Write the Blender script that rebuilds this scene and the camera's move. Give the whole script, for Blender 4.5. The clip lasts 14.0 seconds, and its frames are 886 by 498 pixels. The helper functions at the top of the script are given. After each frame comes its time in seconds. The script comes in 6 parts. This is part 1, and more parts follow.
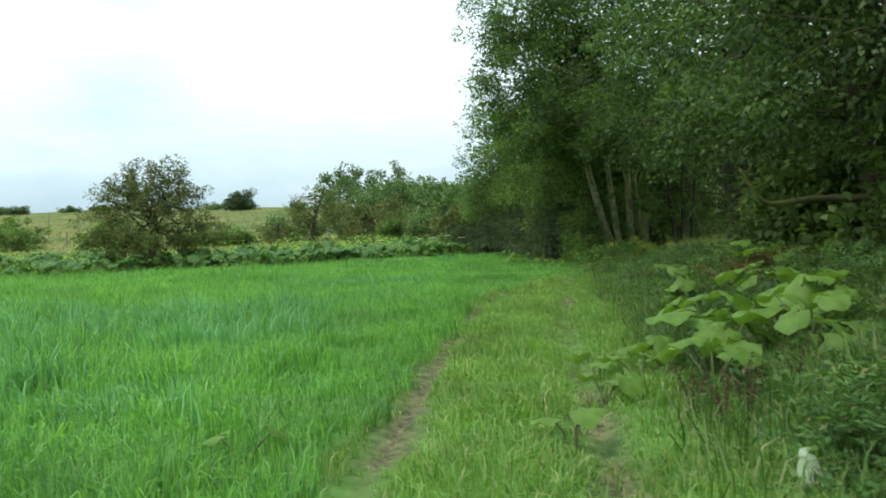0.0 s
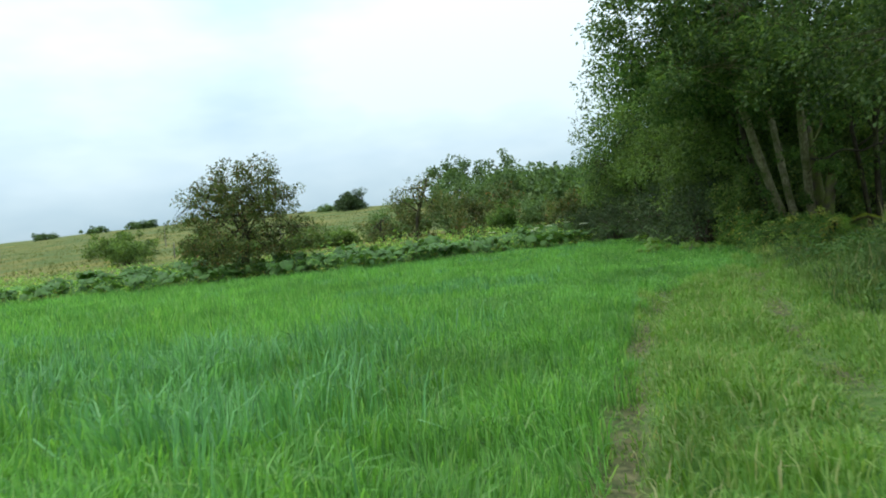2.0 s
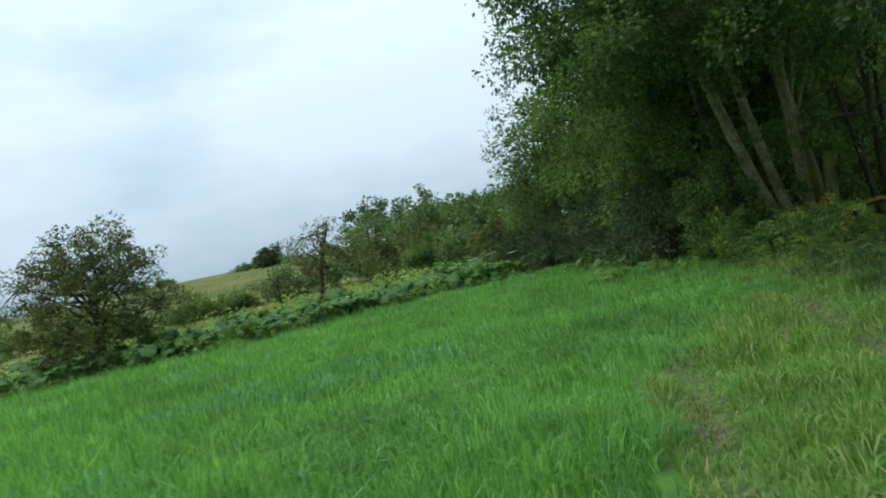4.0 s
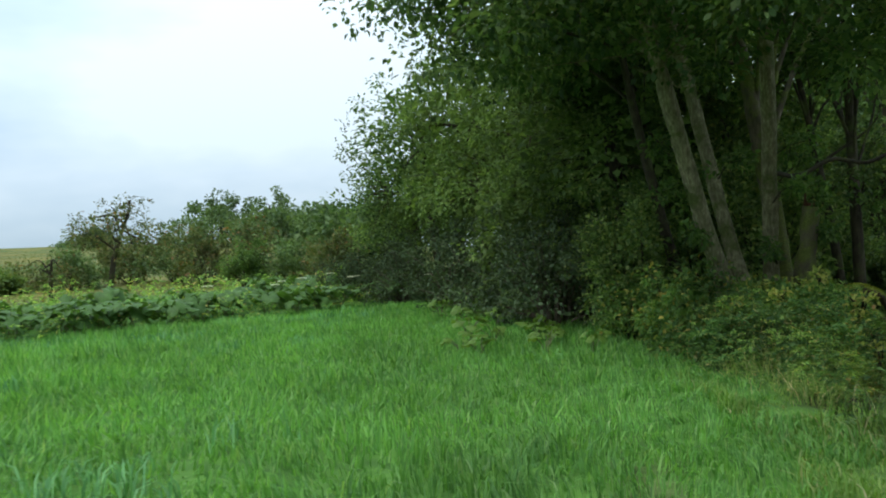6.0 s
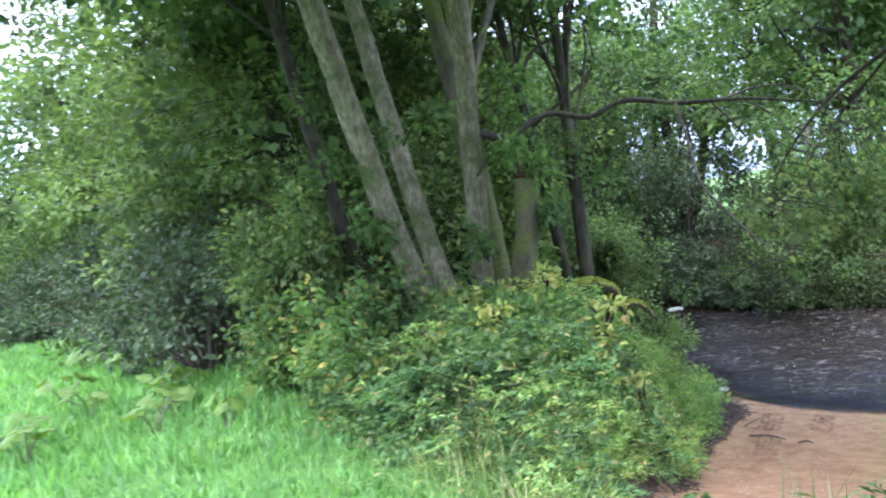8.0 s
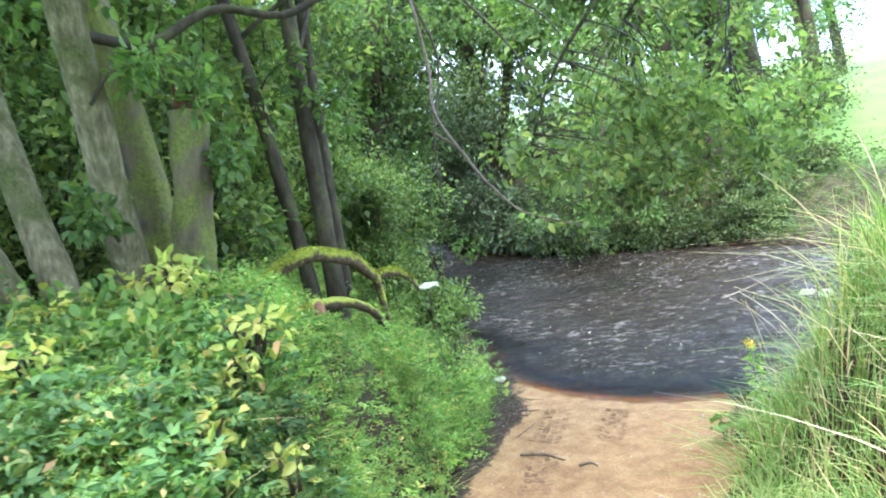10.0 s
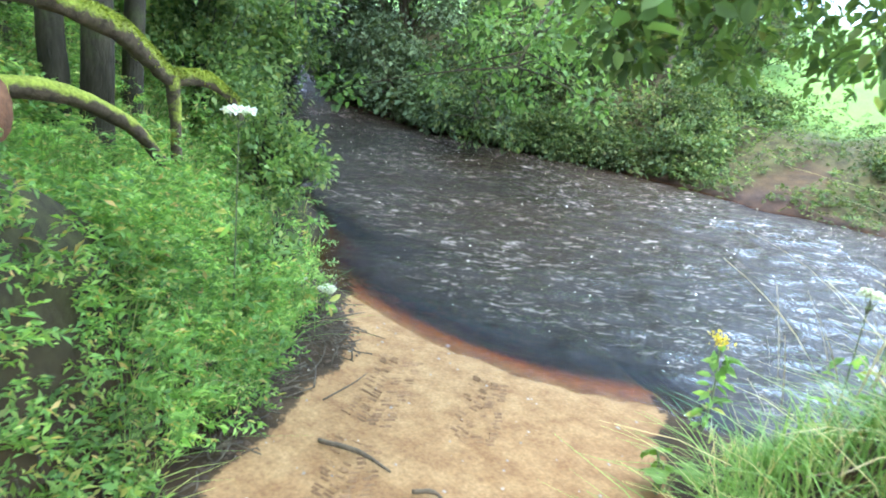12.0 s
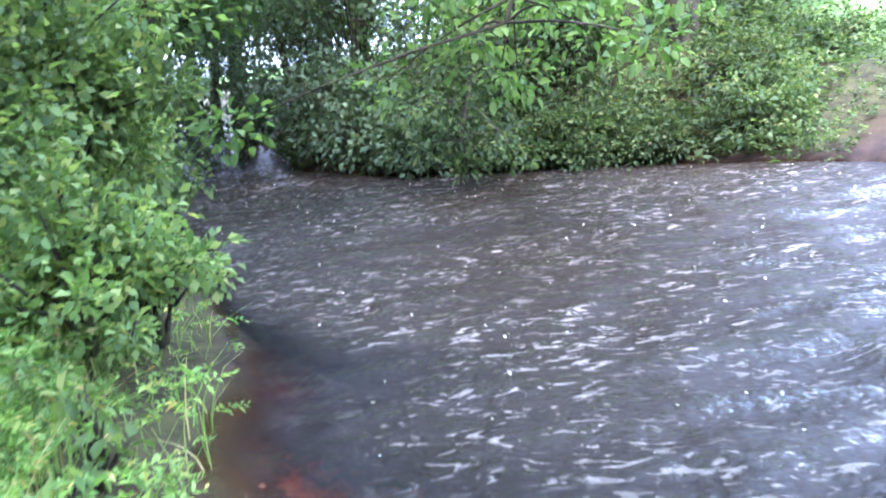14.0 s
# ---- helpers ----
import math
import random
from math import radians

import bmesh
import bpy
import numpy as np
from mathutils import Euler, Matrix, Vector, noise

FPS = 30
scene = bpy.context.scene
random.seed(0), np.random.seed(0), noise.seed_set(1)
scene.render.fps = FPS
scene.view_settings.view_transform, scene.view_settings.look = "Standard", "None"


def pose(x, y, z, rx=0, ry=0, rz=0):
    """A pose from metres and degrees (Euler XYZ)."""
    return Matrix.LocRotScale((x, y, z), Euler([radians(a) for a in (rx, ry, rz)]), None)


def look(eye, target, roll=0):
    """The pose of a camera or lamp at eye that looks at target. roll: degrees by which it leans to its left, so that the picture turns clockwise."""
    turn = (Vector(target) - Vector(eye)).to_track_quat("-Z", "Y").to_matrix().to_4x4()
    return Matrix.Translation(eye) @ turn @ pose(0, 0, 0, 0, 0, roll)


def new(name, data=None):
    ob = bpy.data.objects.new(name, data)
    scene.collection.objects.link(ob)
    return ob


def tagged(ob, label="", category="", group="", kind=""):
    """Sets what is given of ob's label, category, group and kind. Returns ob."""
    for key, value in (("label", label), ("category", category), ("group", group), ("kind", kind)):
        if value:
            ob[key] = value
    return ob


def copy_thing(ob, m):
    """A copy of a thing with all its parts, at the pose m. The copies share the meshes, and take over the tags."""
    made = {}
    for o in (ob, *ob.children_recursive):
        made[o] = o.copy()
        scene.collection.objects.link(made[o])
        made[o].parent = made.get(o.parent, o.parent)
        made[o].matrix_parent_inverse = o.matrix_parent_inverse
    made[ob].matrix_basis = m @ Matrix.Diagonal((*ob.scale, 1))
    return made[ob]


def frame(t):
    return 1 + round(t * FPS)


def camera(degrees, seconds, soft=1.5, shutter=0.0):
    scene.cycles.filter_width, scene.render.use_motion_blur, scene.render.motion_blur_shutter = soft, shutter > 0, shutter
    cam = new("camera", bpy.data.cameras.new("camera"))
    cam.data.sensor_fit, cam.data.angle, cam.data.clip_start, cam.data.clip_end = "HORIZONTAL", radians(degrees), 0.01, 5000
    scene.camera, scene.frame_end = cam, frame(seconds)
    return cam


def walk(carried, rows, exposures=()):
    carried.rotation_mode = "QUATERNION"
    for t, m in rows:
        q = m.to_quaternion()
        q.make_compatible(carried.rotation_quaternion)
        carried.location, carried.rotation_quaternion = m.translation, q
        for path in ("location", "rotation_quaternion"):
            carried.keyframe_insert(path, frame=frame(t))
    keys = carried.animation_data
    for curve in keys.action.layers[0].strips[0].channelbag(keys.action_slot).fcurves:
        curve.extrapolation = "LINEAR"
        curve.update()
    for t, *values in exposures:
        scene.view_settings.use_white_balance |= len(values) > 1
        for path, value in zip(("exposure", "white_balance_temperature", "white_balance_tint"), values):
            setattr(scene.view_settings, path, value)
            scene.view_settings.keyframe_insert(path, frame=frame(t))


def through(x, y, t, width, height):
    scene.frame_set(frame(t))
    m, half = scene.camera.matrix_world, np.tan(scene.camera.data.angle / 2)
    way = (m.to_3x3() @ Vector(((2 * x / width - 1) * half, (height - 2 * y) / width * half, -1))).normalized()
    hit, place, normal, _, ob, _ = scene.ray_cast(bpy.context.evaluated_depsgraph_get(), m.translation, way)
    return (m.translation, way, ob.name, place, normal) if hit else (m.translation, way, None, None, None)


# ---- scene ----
cam = camera(61.2, 14.0, soft=1.9, shutter=0.25)
PATH = [
    (0, (0.282, -0.207, 1.678), (0.054, 1.779, 1.630), -2.5),
    (0.5, (0.030, 0.809, 1.649), (-0.261, 2.788, 1.604), -1.7),
    (1, (-0.299, 2.082, 1.645), (-0.687, 4.044, 1.585), -0.4),
    (1.5, (-0.499, 3.526, 1.623), (-0.966, 5.470, 1.562), -2.2),
    (2, (-0.689, 5.142, 1.628), (-1.213, 7.071, 1.579), -6.0),
    (2.5, (-0.875, 6.801, 1.591), (-1.422, 8.725, 1.573), -10.2),
    (3, (-1.100, 8.635, 1.659), (-1.606, 10.570, 1.661), -12.6),
    (3.5, (-1.291, 10.447, 1.671), (-1.703, 12.404, 1.689), -13.9),
    (6, (-1.302, 19.375, 1.659), (-1.247, 21.374, 1.684), -3.9),
    (6.5, (-0.968, 20.687, 1.643), (-0.793, 22.679, 1.651), -2.5),
    (7, (-0.528, 21.766, 1.649), (-0.150, 23.730, 1.638), -2.8),
    (7.5, (0.027, 22.735, 1.668), (0.580, 24.656, 1.635), -4.1),
    (8, (0.806, 23.620, 1.633), (1.542, 25.478, 1.583), -8.1),
    (8.5, (1.463, 24.232, 1.617), (2.370, 26.013, 1.542), -8.7),
    (9, (2.191, 24.655, 1.637), (3.224, 26.363, 1.511), -10.6),
    (11.5, (4.801, 27.259, 1.059), (6.043, 28.707, 0.460), 0.5),
    (12, (5.277, 27.907, 0.847), (6.574, 29.301, 0.234), 7.7),
    (12.5, (5.820, 28.548, 0.572), (7.109, 29.959, -0.017), 5.5),
    (13, (6.465, 29.077, 0.354), (7.716, 30.518, -0.245), -0.9),
    (13.5, (7.037, 29.694, 0.208), (8.291, 31.131, -0.395), -1.7),
    (14, (7.641, 30.275, 0.077), (8.915, 31.742, -0.399), -6.9),
]
EXPOSURES = [(0, 0.6, 6350, 9), (2.0, 0.38, 6150, 10), (3.5, 0.08, 6000, 13), (6.0, 0.28, 6100, 14), (7.0, 0.85, 5800, 27), (7.5, 1.55, 5500, 36), (8.0, 2.3, 5250, 44), (9.0, 3.0, 5450, 38), (11.5, 3.12, 5500, 19), (13.0, 3.08, 5180, 30), (14.0, 3.55, 5150, 39)]
walk(cam, [(t, look(eye, target, roll)) for t, eye, target, roll in PATH], EXPOSURES)

# ---------------------------------------------------------------- sky and sun
world = bpy.data.worlds.new("overcast_sky")
scene.world = world
world.use_nodes = True
wn, wl = world.node_tree.nodes, world.node_tree.links
wn.clear()
w_out = wn.new("ShaderNodeOutputWorld")
w_bg = wn.new("ShaderNodeBackground")
w_sky = wn.new("ShaderNodeTexSky")
w_sky.sky_type = "NISHITA"
w_sky.sun_disc = False
w_sky.sun_elevation = radians(48)
w_sky.sun_rotation = radians(-60)
w_co = wn.new("ShaderNodeTexCoord")
w_map = wn.new("ShaderNodeMapping")
w_map.inputs["Scale"].default_value = (1.0, 1.0, 2.6)
w_noise = wn.new("ShaderNodeTexNoise")
w_noise.inputs["Scale"].default_value = 1.7
w_noise.inputs["Detail"].default_value = 5
w_noise.inputs["Roughness"].default_value = 0.5
w_ramp = wn.new("ShaderNodeValToRGB")
w_ramp.color_ramp.elements[0].position = 0.36
w_ramp.color_ramp.elements[0].color = (3.9, 5.7, 6.8, 1)
w_ramp.color_ramp.elements[1].position = 0.62
w_ramp.color_ramp.elements[1].color = (8.0, 9.3, 9.5, 1)
w_mix = wn.new("ShaderNodeMix")
w_mix.data_type = "RGBA"
w_mix.inputs["Factor"].default_value = 0.88
wl.new(w_co.outputs["Generated"], w_map.inputs["Vector"])
wl.new(w_map.outputs["Vector"], w_noise.inputs["Vector"])
wl.new(w_noise.outputs["Fac"], w_ramp.inputs["Fac"])
wl.new(w_sky.outputs["Color"], w_mix.inputs[6])
wl.new(w_ramp.outputs["Color"], w_mix.inputs[7])
w_sep = wn.new("ShaderNodeSeparateXYZ")
wl.new(w_co.outputs["Generated"], w_sep.inputs[0])
w_up = wn.new("ShaderNodeMapRange")
w_up.inputs["From Min"].default_value, w_up.inputs["From Max"].default_value = 0.0, 1.0
w_up.inputs["To Min"].default_value, w_up.inputs["To Max"].default_value = 1.1, 3.0
wl.new(w_sep.outputs["Z"], w_up.inputs["Value"])
w_mul = wn.new("ShaderNodeVectorMath")
w_mul.operation = "SCALE"
wl.new(w_mix.outputs[2], w_mul.inputs[0])
wl.new(w_up.outputs["Result"], w_mul.inputs["Scale"])
wl.new(w_mul.outputs["Vector"], w_bg.inputs["Color"])
w_bg.inputs["Strength"].default_value = 0.066
wl.new(w_bg.outputs["Background"], w_out.inputs["Surface"])

sun = new("sun", bpy.data.lights.new("sun", "SUN"))
sun.data.energy = 1.5
sun.data.angle = radians(20)
sun.data.color = (1.0, 0.95, 0.86)
sun.matrix_world = look((-26, -12, 48), (0, 8, 0))

# ---------------------------------------------------------------- plan
rng = np.random.default_rng(7)
WATER = -1.45
NEAR_Y = (-60, 0, 10, 20, 26, 28.5, 30.3, 31.2, 32.0, 32.65, 33.3, 34.5, 36.5, 38, 40, 44, 50, 70, 120)
NEAR_X = (24, 18, 15.5, 13, 11, 10, 9.25, 8.78, 8.5, 8.55, 8.95, 9.6, 10.2, 10.6, 11.0, 12, 14, 22, 40)
FAR_Y = (-60, 0, 10, 20, 26, 30, 33, 34, 35.2, 36.7, 38, 39.5, 41.5, 44, 50, 70, 120)
FAR_X = (34, 27, 25, 21, 18.8, 17.2, 16.5, 16.3, 16, 15.6, 15.0, 14.6, 14.6, 15.5, 18, 26, 44)
EDGE_X = (-400, -60, -40, -27, -20, -13, -8, -3, 1.5, 3.5, 400)
EDGE_Y = (24, 34, 36, 37.5, 39, 41.5, 45, 48.5, 46, 41, 41)
RAMP = np.array((2.19, 24.65))
ALONG = np.array((0.70, 0.714))
RAMP_S = (-2, 0, 1.5, 3.7, 5.35, 6.2, 7.2, 8.2, 8.9, 9.35, 9.65, 10.35, 12)
RAMP_Z = (0, 0, -0.05, -0.55, -1.05, -1.25, -1.33, -1.38, -1.415, -1.452, -1.52, -1.78, -2.1)
RUT_Y = (-20, 5.6, 9.4, 14.3, 21, 28.5)
RUT_L = (-0.8, -0.87, -0.98, -0.93, -0.34, 0.76)
RUT_R = (0.75, 0.8, 0.84, 0.9, 1.35, 2.3)


def smooth(a, b, v):
    k = np.clip((v - a) / (b - a), 0, 1)
    return k * k * (3 - 2 * k)


def vnoise(x, y, size, seed=0):
    """Smooth value noise in 0..1 on a lattice of the given size."""
    x, y = np.asarray(x, float) / size, np.asarray(y, float) / size
    i, j = np.floor(x).astype(np.int64), np.floor(y).astype(np.int64)
    u, v = x - i, y - j
    u, v = u * u * (3 - 2 * u), v * v * (3 - 2 * v)

    def h(a, b):
        n = (a * 374761393 + b * 668265263 + seed * 974711) & 0x7FFFFFFF
        n = ((n ^ (n >> 13)) * 1274126177) & 0x7FFFFFFF
        return ((n ^ (n >> 16)) & 0xFFFF) / 65535.0

    return (h(i, j) * (1 - u) + h(i + 1, j) * u) * (1 - v) + (h(i, j + 1) * (1 - u) + h(i + 1, j + 1) * u) * v


def ramp_sl(x, y):
    dx, dy = x - RAMP[0], y - RAMP[1]
    return dx * ALONG[0] + dy * ALONG[1], -dx * ALONG[1] + dy * ALONG[0]


def sand_edge(s):
    """How far the bare sand reaches to the upstream side, along the ramp."""
    return np.interp(s, (4, 6.5, 8, 9, 10.3), (1.2, 1.15, 0.95, 0.72, 1.05))


def height(x, y):
    """Ground height: flat field, wooded bank, river bed, ford ramps, rough hill beyond the field."""
    x, y = np.asarray(x, float), np.asarray(y, float)
    near, far = np.interp(y, NEAR_Y, NEAR_X), np.interp(y, FAR_Y, FAR_X)
    bank_x = np.interp(y, (0, 20, 25, 29, 33, 40, 46, 60), (1.6, 1.9, 2.6, 2.2, 2.2, 3.0, 1.5, 0))
    top = np.interp(y, (-20, 0, 22, 24, 27, 33, 45), (0.75, 0.75, 0.6, 0.5, 0.35, 0.4, 0.45))
    z = top * smooth(0, 3.0, x - bank_x) + 0.10 * (vnoise(x, y, 2.3) - 0.5) + 0.05 * (vnoise(x, y, 0.7, 3) - 0.5)
    # ruts of the track
    in_y = 1 - smooth(24, 29, y)
    for rut in (RUT_L, RUT_R):
        d = x - np.interp(y, RUT_Y, rut)
        z = z - 0.09 * np.exp(-(d / 0.2) ** 2) * in_y
    # hill on the far side of the field
    beyond = y - np.interp(x, EDGE_X, EDGE_Y)
    slope = 0.050 + 0.017 * smooth(20, 170, -x)
    hill = slope * np.maximum(beyond - 14, 0)
    hill = np.minimum(hill, 9.5 + 4.5 * smooth(20, 170, -x) + 0.004 * np.maximum(beyond - 200, 0))
    hill = hill * smooth(30, -25, x) + 0.9 * smooth(0.5, 9, beyond) * smooth(1.5, -2.5, x)
    z = z + hill + smooth(10, 60, beyond) * 0.8 * (vnoise(x, y, 17, 5) - 0.5)
    # river bank and bed
    d = near - x
    wide = np.interp(y, (26, 29, 31, 34, 36), (2.3, 2.5, 4.0, 4.0, 2.3))
    z = np.where(d < wide, WATER + (z - WATER) * smooth(0, 1, d / wide), z)
    df = x - far
    over = np.interp(y, (35, 39), (-0.55, 0.3)) + np.interp(y, (35, 39), (0.10, 0.06)) * np.maximum(df - 4, 0) + 0.25 * (vnoise(x, y, 3, 9) - 0.5)
    over = np.minimum(over, 5)
    z = np.where(df > 0, WATER + (over - WATER) * smooth(0, 2.6, df), z)
    ins = np.minimum(x - near, far - x)
    s0, l0 = ramp_sl(x, y)
    steep = 0.22 + 1.1 * smooth(1.3, 2.2, np.abs(l0)) + 1.1 * smooth(11.5, 13.5, s0)
    z = np.where(ins > 0, WATER - np.minimum(0.75, steep * ins) - 0.04 * vnoise(x, y, 0.8, 4), z)
    # ford: ramp down on this side, earth ramp up on the far side
    s, l = ramp_sl(x, y)
    slant = (0.6 * l + 0.25 * l * l) * smooth(6.5, 8.5, s)
    flat = np.interp(s - slant, RAMP_S, RAMP_Z) + 0.03 * (vnoise(x, y, 0.6, 8) - 0.5) * smooth(9.2, 8.6, s - slant)
    k = smooth(1.95, 1.15, np.abs(l)) * smooth(0.0, 1.2, s) * smooth(11.6, 10.4, s)
    z = z * (1 - k) + flat * k
    ex, ey = x - 16.2, y - 33.3
    es, el = ex * 0.97 - ey * 0.24, ex * 0.24 + ey * 0.97
    k = smooth(1.0, 0.45, np.abs(el)) * smooth(-0.5, 0.3, es) * smooth(6, 4, es)
    z = z * (1 - k) + (WATER + 0.28 * np.maximum(es, 0)) * k
    return z


# ---------------------------------------------------------------- materials
def node_mat(name):
    m = bpy.data.materials.new(name)
    m.use_nodes = True
    m.node_tree.nodes.clear()
    return m, m.node_tree.nodes, m.node_tree.links


def ramp_node(n, stops):
    r = n.new("ShaderNodeValToRGB")
    while len(r.color_ramp.elements) < len(stops):
        r.color_ramp.elements.new(0.5)
    for e, (p, c) in zip(r.color_ramp.elements, stops):
        e.position, e.color = p, (*c, 1)
    return r


def noise_node(n, l, scale, detail=4, rough=0.6, vec=None):
    t = n.new("ShaderNodeTexNoise")
    t.inputs["Scale"].default_value = scale
    t.inputs["Detail"].default_value = detail
    t.inputs["Roughness"].default_value = rough
    if vec is not None:
        l.new(vec, t.inputs["Vector"])
    return t


def mix_rgb(n, l, fac, a, b, mode="MIX"):
    m = n.new("ShaderNodeMix")
    m.data_type, m.blend_type = "RGBA", mode
    for sock, v in ((m.inputs[0], fac), (m.inputs[6], a), (m.inputs[7], b)):
        if isinstance(v, (int, float)):
            sock.default_value = v
        elif isinstance(v, tuple):
            sock.default_value = (*v, 1)
        else:
            l.new(v, sock)
    return m.outputs[2]


def leaf_mat(name, stops, through=0.35, rough=0.6, patch=0.6, patch_scale=0.6, gloss=0.22):
    """Leaves or blades: colour from leaf to leaf, broad patches, light coming through."""
    m, n, l = node_mat(name)
    geo = n.new("ShaderNodeNewGeometry")
    r = ramp_node(n, stops)
    l.new(geo.outputs["Random Per Island"], r.inputs["Fac"])
    nz = noise_node(n, l, patch_scale, 3, 0.6, geo.outputs["Position"])
    pr = ramp_node(n, ((0.3, (1 - patch,) * 3), (0.7, (1 + 0.35 * patch, 1 + 0.35 * patch, 1 + 0.1 * patch))))
    l.new(nz.outputs["Fac"], pr.inputs["Fac"])
    col = mix_rgb(n, l, 1.0, r.outputs["Color"], pr.outputs["Color"], "MULTIPLY")
    p = n.new("ShaderNodeBsdfPrincipled")
    p.inputs["Roughness"].default_value = rough
    p.inputs["Specular IOR Level"].default_value = gloss
    l.new(col, p.inputs["Base Color"])
    t = n.new("ShaderNodeBsdfTranslucent")
    warm = mix_rgb(n, l, 1.0, col, (1.25, 1.3, 0.6), "MULTIPLY")
    l.new(warm, t.inputs["Color"])
    mx = n.new("ShaderNodeMixShader")
    mx.inputs[0].default_value = through
    l.new(p.outputs[0], mx.inputs[1])
    l.new(t.outputs[0], mx.inputs[2])
    o = n.new("ShaderNodeOutputMaterial")
    l.new(mx.outputs[0], o.inputs["Surface"])
    return m


def solid_mat(name, stops, scale=8.0, stretch=(1, 1, 1), rough=0.85, bump=0.3, bump_scale=None, moss=None, moss_at=(0.5, 0.6), gloss=0.3):
    """Bark, wood, earth: two scales of noise, bump, and moss in patches where given."""
    m, n, l = node_mat(name)
    co = n.new("ShaderNodeTexCoord")
    mp = n.new("ShaderNodeMapping")
    mp.inputs["Scale"].default_value = stretch
    l.new(co.outputs["Object"], mp.inputs["Vector"])
    a = noise_node(n, l, scale, 6, 0.65, mp.outputs["Vector"])
    r = ramp_node(n, stops)
    l.new(a.outputs["Fac"], r.inputs["Fac"])
    col = r.outputs["Color"]
    big = noise_node(n, l, scale * 0.17, 3, 0.5, co.outputs["Object"])
    br = ramp_node(n, ((0.3, (0.7, 0.7, 0.7)), (0.7, (1.2, 1.2, 1.2))))
    l.new(big.outputs["Fac"], br.inputs["Fac"])
    col = mix_rgb(n, l, 1.0, col, br.outputs["Color"], "MULTIPLY")
    if moss:
        ms = noise_node(n, l, 2.6, 5, 0.6, co.outputs["Object"])
        mr = ramp_node(n, ((moss_at[0], (0, 0, 0)), (moss_at[1], (1, 1, 1))))
        l.new(ms.outputs["Fac"], mr.inputs["Fac"])
        mc = noise_node(n, l, 40, 4, 0.7, co.outputs["Object"])
        mcr = ramp_node(n, ((0.3, tuple(0.45 * v for v in moss)), (0.7, tuple(1.3 * v for v in moss))))
        l.new(mc.outputs["Fac"], mcr.inputs["Fac"])
        col = mix_rgb(n, l, mr.outputs["Color"], col, mcr.outputs["Color"])
    p = n.new("ShaderNodeBsdfPrincipled")
    p.inputs["Roughness"].default_value = rough
    p.inputs["Specular IOR Level"].default_value = gloss
    l.new(col, p.inputs["Base Color"])
    b = n.new("ShaderNodeBump")
    b.inputs["Strength"].default_value = bump
    b.inputs["Distance"].default_value = 0.03
    bn = noise_node(n, l, bump_scale or scale * 2, 6, 0.7, mp.outputs["Vector"])
    l.new(bn.outputs["Fac"], b.inputs["Height"])
    l.new(b.outputs["Normal"], p.inputs["Normal"])
    o = n.new("ShaderNodeOutputMaterial")
    l.new(p.outputs[0], o.inputs["Surface"])
    return m


LEAF_DARK = leaf_mat("alder_leaf", ((0, (0.05094, 0.1007, 0.0385)), (0.6, (0.109, 0.1851, 0.06594)), (1, (0.1889, 0.2648, 0.09674))), 0.55)
LEAF_LIGHT = leaf_mat("hazel_leaf", ((0, (0.063, 0.126, 0.036)), (0.6, (0.126, 0.216, 0.06)), (1, (0.2, 0.297, 0.096))), 0.48)
LEAF_BANK = leaf_mat("riverside_leaf", ((0, (0.03714, 0.0681, 0.02772)), (0.45, (0.07648, 0.1221, 0.04284)), (0.85, (0.1253, 0.1747, 0.063)), (1, (0.207, 0.2184, 0.0882))), 0.45, 0.6, 0.75, 0.9)
LEAF_EDGE = leaf_mat("wood_edge_leaf", ((0, (0.0794, 0.1359, 0.0466)), (0.5, (0.1584, 0.243, 0.0778)), (0.85, (0.2385, 0.3204, 0.1098)), (1, (0.3627, 0.3888, 0.1422))), 0.5, 0.6, 0.65, 0.8)
LEAF_SYCAMORE = leaf_mat("sycamore_leaf", ((0, (0.0414, 0.08091, 0.0315)), (0.6, (0.0966, 0.1604, 0.05625)), (1, (0.1725, 0.2372, 0.09))), 0.42)
LEAF_THICKET = leaf_mat("thicket_leaf", ((0, (0.1092, 0.1707, 0.0572)), (0.6, (0.161, 0.2479, 0.08112)), (1, (0.23, 0.3195, 0.104))), 0.42, 0.65, 0.7, 0.5, 0.15)
LEAF_HAW = leaf_mat("hawthorn_leaf", ((0, (0.0875, 0.1248, 0.0409)), (0.6, (0.1462, 0.1834, 0.0614)), (0.88, (0.1902, 0.1902, 0.073)), (1, (0.2926, 0.1607, 0.073))), 0.32)
LEAF_FAR = leaf_mat("far_tree_leaf", ((0, (0.06987, 0.1224, 0.04734)), (0.6, (0.1259, 0.1993, 0.07398)), (1, (0.1816, 0.2565, 0.1036))), 0.32, patch_scale=0.2)
# blackthorn's own dull leaf, also used to paint shade on upstream hazels
LEAF_THORN_SHADE = leaf_mat("blackthorn_shade_leaf", ((0, (0.0551, 0.08624, 0.04692)), (0.6, (0.08954, 0.1333, 0.069)), (1, (0.1377, 0.1882, 0.0966))), 0.3, 0.7, 0.5, 0.7, 0.15)
LEAF_SHRUB = leaf_mat("currant_leaf", ((0, (0.0796, 0.1598, 0.0455)), (0.5, (0.1369, 0.2494, 0.0651)), (0.9, (0.2157, 0.3091, 0.078)), (0.975, (0.4109, 0.3596, 0.091)), (1, (0.612, 0.4981, 0.1292))), 0.45)
